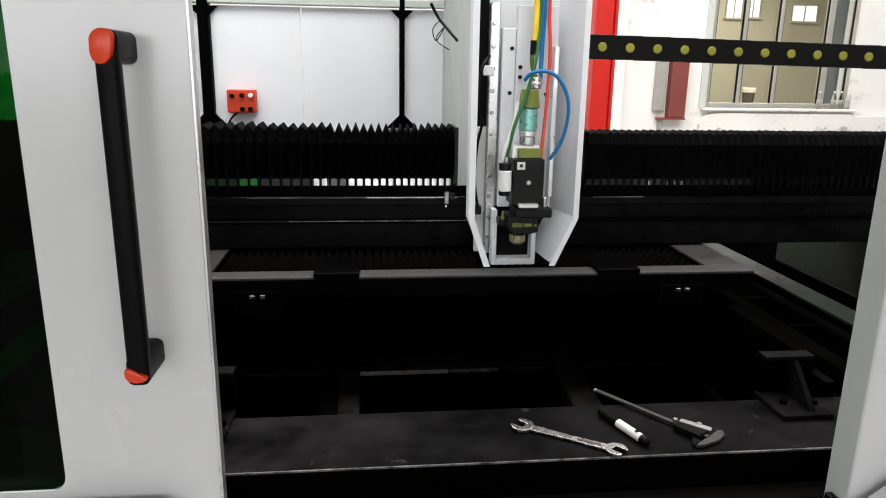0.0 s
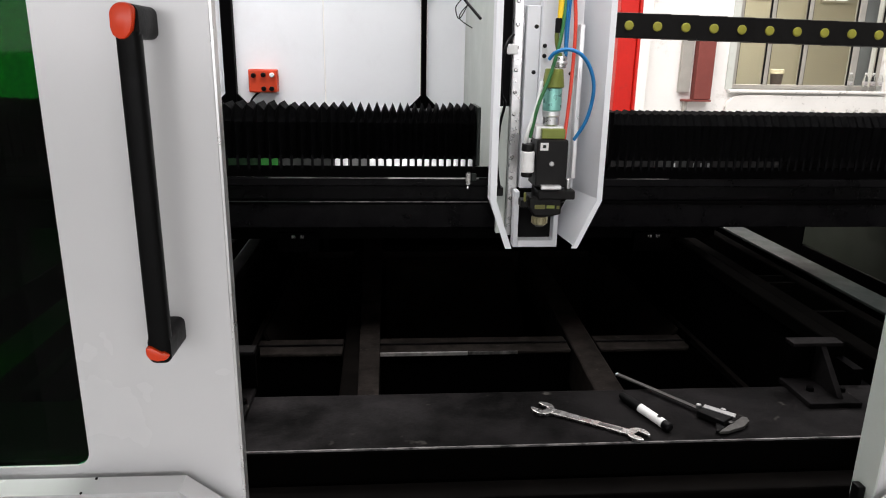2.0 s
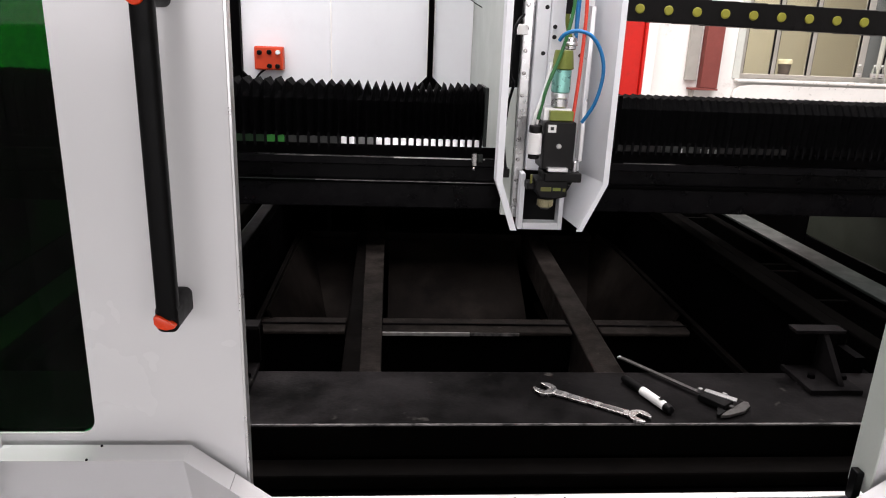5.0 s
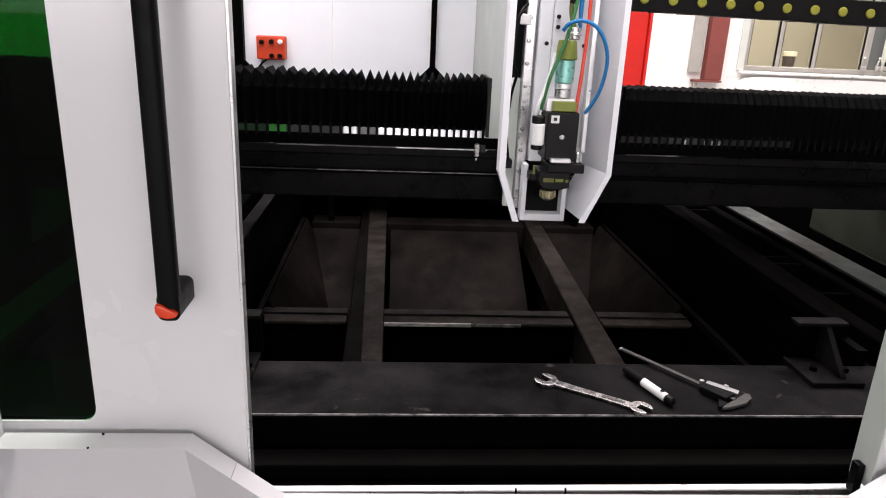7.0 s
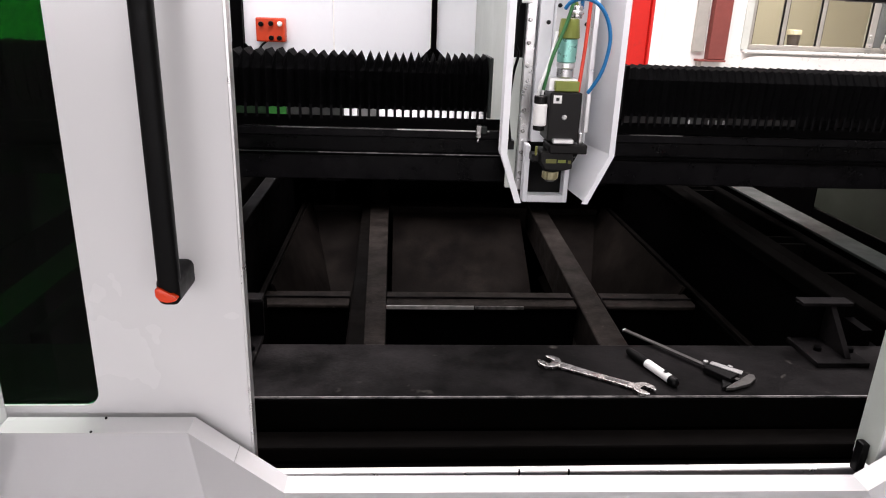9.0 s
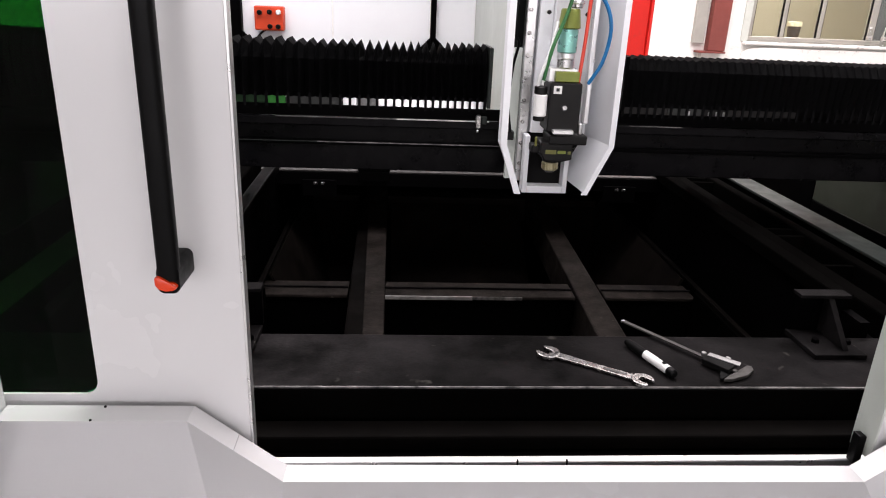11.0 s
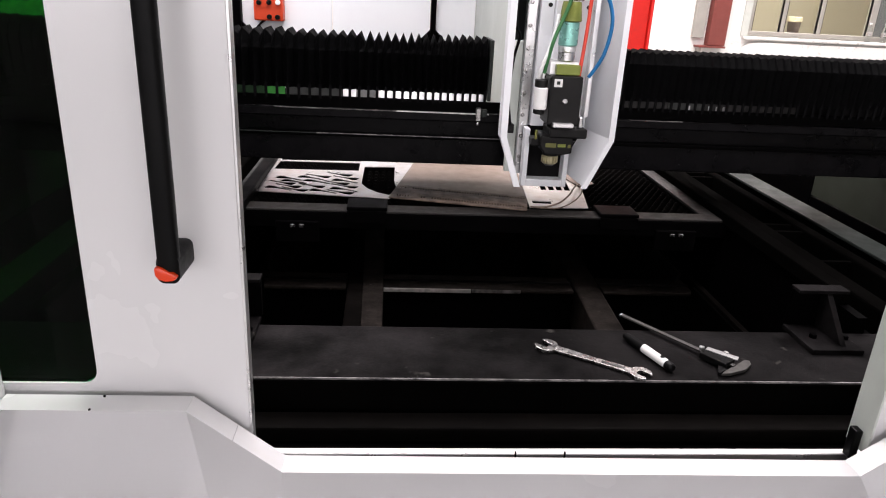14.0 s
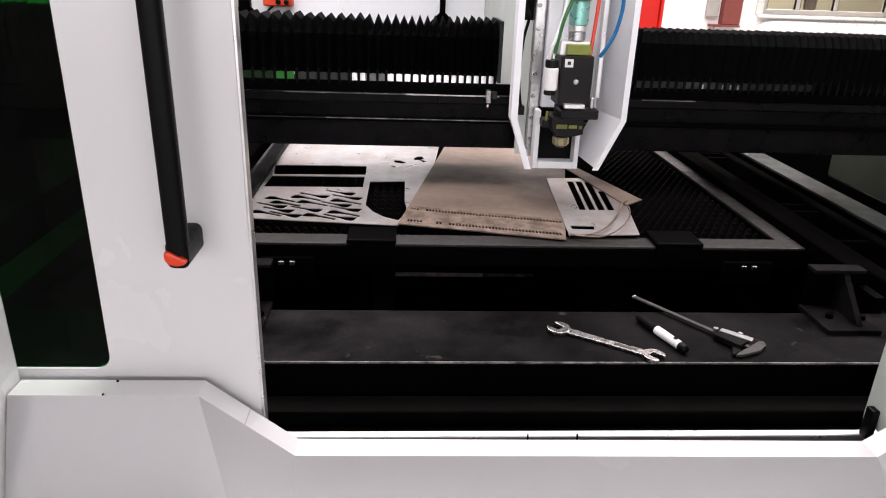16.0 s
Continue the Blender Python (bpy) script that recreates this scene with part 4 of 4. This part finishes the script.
for i in range(-1, 20):
    m = pose(i * 0.0787, 0, -0.0013 * i)
    if first is None:
        bm = prism([(-0.041, -0.031), (0.034, -0.031), (0.041, -0.024), (0.041, 0.026), (0.036, 0.033), (-0.041, 0.033)], "y", 0, 0.07, 0.002)
        first = part("link", bm, CHAIN, chain)
        first.matrix_basis = m
        pin = part("pin", lathe([(0.0125, 0.0), (0.0125, -0.003), (0.0095, -0.0042)], 0, 0, 0, "y", 18), PIN, first)
    else:
        l = again(first, chain, m)
        again(pin, l, Matrix())
part("bracket", box(-0.14, -0.08, 0.005, 0.06, -0.3, 0.03, 0.003), BLACK, chain)
part("tray", box(1.3, 1.6, -0.01, 0.1, -0.075, -0.065, 0.002), BLACK, chain)
part("tray_post", box(1.5, 1.55, 0.02, 0.07, -1.594, -0.075, 0.002), BLACK, chain)


# ---- shuttle tables ----
TX0, TX1, TL = -0.432, 0.936, 2.15


def shuttle_table(label, left, top):
    """Origin at the middle of the front edge, on the top of the frame."""
    t = thing("shuttle_table", label, "work table", "shuttle tables")
    a, b = TX0 - 0.252, TX1 - 0.252
    part("front_bar", box(a, b, 0, 0.055, -0.007, 0, 0.002), top, t, "grey steel top strip")
    part("front_tube", box(a, b, 0, 0.055, -0.05, -0.0075, 0.002), BLACK, t)
    part("rear_bar", box(a, b, TL - 0.085, TL, -0.007, 0, 0.002), top, t, "grey steel top strip")
    part("rear_tube", box(a, b, TL - 0.085, TL, -0.05, -0.0075, 0.002), BLACK, t)
    part("side_bar", box(a, a + left, 0.0555, TL - 0.0855, -0.007, 0, 0.002), top, t, "grey steel top strip")
    part("side_tube", box(a, a + left, 0.0555, TL - 0.0855, -0.05, -0.0075, 0.002), BLACK, t)
    part("side_bar", box(b - 0.1, b, 0.0555, TL - 0.0855, -0.007, 0, 0.002), top, t, "grey steel top strip")
    part("side_tube", box(b - 0.1, b, 0.0555, TL - 0.0855, -0.05, -0.0075, 0.002), BLACK, t)
    part("bed_sheet", box(a + left + 0.001, b - 0.101, 0.056, TL - 0.086, -0.05, -0.044), BLACK, t)
    for cx in (-0.32, 0.342):
        part("stop_block", box(cx - 0.052, cx + 0.052, -0.008, 0.075, 0.0005, 0.011, 0.003), BLACK, t)
        part("stop_face", box(cx - 0.05, cx + 0.05, -0.0085, -0.0005, -0.03, 0.0002, 0.001), BLACK, t)
    for sx_ in (-0.496, 0.499):
        br = part("bracket", box(sx_ - 0.055, sx_ + 0.055, -0.012, -0.0005, -0.085, -0.03, 0.002), BLACK, t)
        for dx in (-0.0115, 0.0115):
            for dz in (-0.04,):
                part("bolt", box(sx_ + dx - 0.006, sx_ + dx + 0.006, -0.019, -0.0125, dz - 0.0045, dz + 0.0045, 0.0015), CHROME, br)
        for dy in (0.06, TL - 0.2):
            part("wheel", lathe([(0.018, -0.014), (0.02, -0.011), (0.02, 0.011), (0.018, 0.014)], sx_, dy, -0.062, "x", 16), BLACK, t)
    # toothed slats across the table
    first = None
    x0, x1, n = a + left + 0.004, b - 0.104, 58
    pts = [(x0, -0.042)]
    for i in range(n):
        u = x0 + (x1 - x0) * i / n
        du = (x1 - x0) / n
        pts += [(u, -0.022), (u + du * 0.35, -0.007), (u + du * 0.65, -0.007), (u + du * 0.999, -0.022)]
    pts.append((x1, -0.042))
    for i in range(56):
        y = 0.075 + i * 0.0355
        if first is None:
            first = part("slat", prism(pts, "y", -0.0015, 0.0015), SLAT, t)
            first.location = (0, y, 0)
        else:
            again(first, t, pose(0, y, 0))
    return t


empty_table = shuttle_table("empty grey steel shuttle table with toothed slats", 0.075, TFRAME)
full_table = shuttle_table("grey steel shuttle table carrying cut metal sheets", 0.05, TFRAME_DARK)


def on_table(points):
    """Plan points to the table's own space."""
    return [(x - 0.252, y - 1.367) for x, y in points]


# ---- sheets that ride on the second table ----
def baluster(cx, cy, ang, l=0.085, w=0.012):
    """Outline of a club-shaped rail post: a thick head and a thin tail."""
    half = [(-1, 0.55), (-0.96, 0.9), (-0.8, 1.0), (-0.6, 0.92), (-0.35, 0.66), (-0.1, 0.42), (0.2, 0.36), (0.6, 0.34), (0.97, 0.36)]
    bow = [0.2 * (1 - u * u) for u, v in half]
    base = [(u, b - v) for (u, v), b in zip(half, bow)] + [(1, 0)] + [(u, b + v) for (u, v), b in reversed(list(zip(half, bow)))]
    c, s = math.cos(radians(ang)), math.sin(radians(ang))
    return [(cx + l * 0.5 * u * c - w * v * s, cy + l * 0.5 * u * s + w * v * c) for u, v in base]


outer = [(-0.372, 1.512), (-0.11, 1.484), (-0.014, 1.473), (0.01, 1.53), (0.06, 1.7), (0.094, 2.06), (0.112, 2.23), (0.13, 2.5), (-0.378, 2.5), (-0.38, 2.1)]
holes = [[(-0.36, 1.874), (-0.108, 1.884), (-0.11, 1.978), (-0.373, 1.972)], [(-0.366, 1.756), (-0.109, 1.764), (-0.109, 1.864), (-0.362, 1.86)],
         [(-0.094, 1.617), (-0.074, 1.567), (-0.046, 1.53), (-0.013, 1.507), (0.005, 1.56), (0.006, 1.6), (0.001, 1.65), (0.002, 1.826), (-0.093, 1.818)],
         [(-0.031, 2.024), (-0.03, 2.05), (-0.012, 2.046), (0.008, 2.022), (-0.008, 2.012)],
         [(0.032, 2.055), (0.027, 2.072), (0.038, 2.098), (0.054, 2.102), (0.06, 2.075), (0.05, 2.062), (0.068, 2.04), (0.056, 2.03), (0.046, 2.055)],
         [(-0.042, 1.972), (-0.03, 1.984), (-0.022, 1.966)], [(0.004, 1.77), (0.016, 1.752), (0.014, 1.746), (0.004, 1.76)]]
# clubs nested head to tail: middle of each, and which way its head points
for cx, cy, turn in ((-0.304, 1.649, 0), (-0.286, 1.616, 0), (-0.32, 1.608, 180), (-0.299, 1.576, 180), (-0.319, 1.543, 0), (-0.277, 1.543, 180),
                     (-0.243, 1.662, 0), (-0.228, 1.692, 180), (-0.222, 1.622, 0), (-0.168, 1.623, 180), (-0.234, 1.584, 180), (-0.195, 1.525, 0),
                     (-0.165, 1.717, 180), (-0.145, 1.68, 180), (-0.142, 1.637, 0), (-0.142, 1.59, 180), (-0.14, 1.548, 0), (-0.15, 1.528, 180)):
    holes.append(baluster(cx, cy, -23.5 + turn, 0.083, 0.0145))
sheet = tagged(link("cut_sheet", plate_with_holes(on_table(outer), [on_table(h) for h in holes], 0.0, 0.002), SHEET), "bright stainless sheet with many parts cut out of it", "metal sheet")

def punched_plate():
    """A plate whose front margin is two rows of cells, most with a round hole."""
    bm = bmesh.new()
    a, b, n = Vector((-0.014, 1.473)), Vector((0.351, 1.388)), 50
    away = Vector((0.01, 0.05))
    bands = (0.0, 1.1, 1.75, 2.55)
    side = [(-1, -1), (-1 / 3, -1), (1 / 3, -1), (1, -1), (1, -1 / 3), (1, 1 / 3), (1, 1), (1 / 3, 1), (-1 / 3, 1), (-1, 1), (-1, 1 / 3), (-1, -1 / 3)]

    def vert(w):
        return bm.verts.new((w.x - 0.252, w.y - 1.367, 0.003))
    for i in range(n):
        p, q = a.lerp(b, i / n), a.lerp(b, (i + 1) / n)
        for k in range(3):
            o, e = p + away * bands[k], (q - p) / 2
            g = away * (bands[k + 1] - bands[k]) / 2
            mid = o + e + g
            if k == 1 or i in (0, n - 1) or (k == 0 and (i < 2 or 6 < i < 11 or 12 < i < 15)) or (k == 2 and 3 < i < 6):
                bm.faces.new([vert(mid + e * u + g * v) for u, v in ((-1, -1), (1, -1), (1, 1), (-1, 1))])
                continue
            ov = [vert(mid + e * u + g * v) for u, v in side]
            iv = [vert(mid + Vector((0.0027 * u, 0.0085 * v)) / math.hypot(u, v)) for u, v in side]
            for m in range(12):
                bm.faces.new((ov[m], ov[(m + 1) % 12], iv[(m + 1) % 12], iv[m]))
    for f in bm.faces:
        f.material_index = 1
    body = [a + away * bands[-1], b + away * bands[-1], Vector((0.588, 2.5)), Vector((0.184, 2.5))]
    bm.faces.new([bm.verts.new((w.x - 0.252, w.y - 1.367, 0.003)) for w in body])
    bmesh.ops.remove_doubles(bm, verts=bm.verts, dist=0.00005)
    bmesh.ops.recalc_face_normals(bm, faces=bm.faces)
    r = bmesh.ops.extrude_face_region(bm, geom=list(bm.faces))
    for v in (g for g in r["geom"] if isinstance(g, bmesh.types.BMVert)):
        v.co.z = 0.0
    return bm


plate = tagged(link("brown_plate", punched_plate(), PLATE), "dull brown-grey metal plate with two rows of punched holes", "metal sheet")
plate.data.materials.append(PLATE_DIRTY)

outer = [(0.396, 1.854), (0.505, 1.862), (0.537, 1.81), (0.554, 1.62), (0.545, 1.56), (0.522, 1.415), (0.362, 1.406)]
holes = []
for i in range(4):
    u, v = 0.426 + i * 0.0235, 0.448 + i * 0.024
    cut = 0.35 if i == 3 else 0.0
    v += (u - v) * cut
    holes.append([(u, 1.581), (u + 0.0165, 1.582), (v + 0.0175, 1.828 - 0.247 * cut), (v, 1.828 - 0.247 * cut)])
holes.append([(0.377, 1.445), (0.428, 1.442), (0.431, 1.466), (0.378, 1.469)])
slotted = tagged(link("slotted_sheet", plate_with_holes(on_table(outer), [on_table(h) for h in holes], 0.0, 0.002), SHEET), "bright offcut sheet with slanted slots", "metal sheet")
flat_bar = tagged(link("flat_bar", prism(on_table([(0.455, 2.02), (0.487, 2.022), (0.605, 1.66), (0.55, 1.615)]), "z", 0, 0.003), PLATE), "narrow brown flat bar offcut", "metal bar")
wire = tagged(link("wire_offcut", tube([(x - 0.252, y - 1.367, z) for x, y, z in ((0.362, 1.402, 0.002), (0.4, 1.4, 0.003), (0.444, 1.425, 0.008), (0.482, 1.475, 0.016), (0.508, 1.535, 0.018), (0.535, 1.6, 0.012), (0.56, 1.64, 0.006))], 0.0024, 8), PLATE_DIRTY), "bent steel wire offcut", "wire")


thin_wire = tagged(link("wire_offcut", tube([(x - 0.252, y - 1.367, z) for x, y, z in ((0.372, 1.398, 0.002), (0.43, 1.388, 0.004), (0.478, 1.42, 0.012), (0.516, 1.48, 0.018), (0.54, 1.56, 0.014), (0.548, 1.615, 0.004))], 0.0018, 8), PLATE_DIRTY), "thin bent wire offcut", "wire")

# ---- tools on the front beam ----
def wrench():
    ax, ay, bx, by = 0.272, 1.064, 0.411, 0.972
    l = math.hypot(bx - ax, by - ay)
    t = thing("open_end_wrench", "chrome double open-end wrench lying on the beam", "wrench", at=(ax, ay, 0.9155))
    t.rotation_euler = (0, 0, math.atan2(by - ay, bx - ax))

    def jaw(x, r, ang, gap):
        out = []
        for k in range(20):
            a = ang + gap + (360 - 2 * gap) * k / 19
            out.append((x + r * math.cos(radians(a)), r * math.sin(radians(a))))
        inner = [(x + r * 0.78 * math.cos(radians(ang - gap)), r * 0.78 * math.sin(radians(ang - gap))), (x - r * 0.25 * math.cos(radians(ang)) + r * 0.36 * math.sin(radians(ang)), -r * 0.25 * math.sin(radians(ang)) - r * 0.36 * math.cos(radians(ang))),
                 (x - r * 0.25 * math.cos(radians(ang)) - r * 0.36 * math.sin(radians(ang)), -r * 0.25 * math.sin(radians(ang)) + r * 0.36 * math.cos(radians(ang))), (x + r * 0.78 * math.cos(radians(ang + gap)), r * 0.78 * math.sin(radians(ang + gap)))]
        return out + inner
    part("jaw", prism(jaw(0.0, 0.021, 165, 32), "z", 0, 0.0065, 0.001), CHROME, t)
    part("jaw", prism(jaw(l, 0.019, -15, 32), "z", 0, 0.0065, 0.001), CHROME, t)
    part("shank", prism([(0.012, -0.0095), (l * 0.5, -0.0072), (l - 0.012, -0.009), (l - 0.012, 0.009), (l * 0.5, 0.0072), (0.012, 0.0095)], "z", 0.0008, 0.0055, 0.001), CHROME, t)
    part("raised_panel", box(l * 0.6, l * 0.84, -0.0032, 0.0032, 0.0052, 0.0062), BLADE, t, "worn stamped panel")


wrench()


def marker():
    a, b = Vector((0.424, 1.1, 0.9235)), Vector((0.469, 0.982, 0.9235))
    l = (b - a).length
    t = thing("marker_pen", "white marker pen with black cap and black end", "pen", at=a)
    t.rotation_euler = (0, 0, math.atan2(b.y - a.y, b.x - a.x))
    part("cap", lathe([(0.005, 0), (0.0068, 0.004), (0.0078, 0.02), (0.008, l * 0.41)], 0, 0, 0, "x", 18), INK, t, "black cap", True)
    part("barrel", lathe([(0.0078, l * 0.41), (0.0078, l * 0.88)], 0, 0, 0, "x", 18), PAPER, t, "", True)
    part("end", lathe([(0.008, l * 0.88), (0.0075, l * 0.98), (0.005, l)], 0, 0, 0, "x", 18), RUBBER, t, "", True)
    part("print", lathe([(0.0042, 0.0079), (0.0042, 0.0083), (0.001, 0.0084)], l * 0.78, 0, 0, "z", 14), INK, t, "dark printed dot", True)


marker()


def caliper():
    t = thing("caliper", "steel caliper with a dark dial body", "caliper", at=(0.443, 1.188, 0.9165))
    t.rotation_euler = (0, 0, radians(-54.2))
    part("beam", box(0.003, 0.238, -0.0045, 0.0045, 0.004, 0.0075, 0.0006), DULL_BLADE, t)
    part("tip", box(0, 0.004, -0.004, 0.004, 0.0035, 0.0078, 0.0006), STEEL, t)
    part("slider", box(0.181, 0.231, -0.018, 0.012, 0.001, 0.0118, 0.0015), INK, t, "dark slider body")
    part("scale", prism([(0.182, -0.0015), (0.18, 0.0105), (0.232, 0.022), (0.236, 0.0095)], "z", 0.0119, 0.0135, 0.0004), ALU_DULL, t, "pale scale face")
    part("lock_knob", box(0.206, 0.214, 0.015, 0.0215, 0.006, 0.015, 0.001), ALU_DULL, t)
    part("thumb_screw", lathe([(0.0045, 0.0076), (0.0045, 0.0135), (0.0035, 0.0145)], 0.174, 0.001, 0, n=12), STEEL, t)
    part("jaw", prism([(0.2365, 0.036), (0.243, 0.04), (0.252, 0.03), (0.255, 0.005), (0.246, -0.03), (0.238, -0.042), (0.2365, -0.03)], "z", 0.0005, 0.006, 0.0008), DULL_BLADE, t)
    part("jaw", prism([(0.218, -0.0182), (0.2355, -0.0182), (0.2355, -0.04), (0.232, -0.043)], "z", 0.0005, 0.0055, 0.0008), INK, t)


caliper()


def motions():
    """The two shuttle tables, and what rides on the second."""
    # the empty table rolls out at the upper level
    rows = [(0, 1.505), (0.5, 1.592), (1, 1.678), (1.5, 1.765), (2, 1.852), (2.5, 1.938), (4, 2.2), (6, 2.545), (8, 2.89), (10, 3.2), (11, 3.27), (16, 3.27)]
    walk(empty_table, [(t, pose(0.252, y, 1.066)) for t, y in rows])
    # the loaded table rolls in at the lower level
    rows = [(0, 3.3), (4.5, 3.3), (5.5, 3.16), (7, 2.9), (9, 2.56), (11.5, 2.128), (12, 2.048), (12.5, 1.967), (13, 1.878), (13.5, 1.788), (14, 1.703), (14.5, 1.617), (15, 1.542), (15.5, 1.458), (16, 1.367)]
    for ob, dz in ((full_table, 0.0), (sheet, 0.0005), (plate, 0.0045), (slotted, 0.008), (flat_bar, 0.0105), (wire, 0.0105), (thin_wire, 0.0105)):
        walk(ob, [(t, pose(0.252, y, 0.955 + dz)) for t, y in rows])


motions()
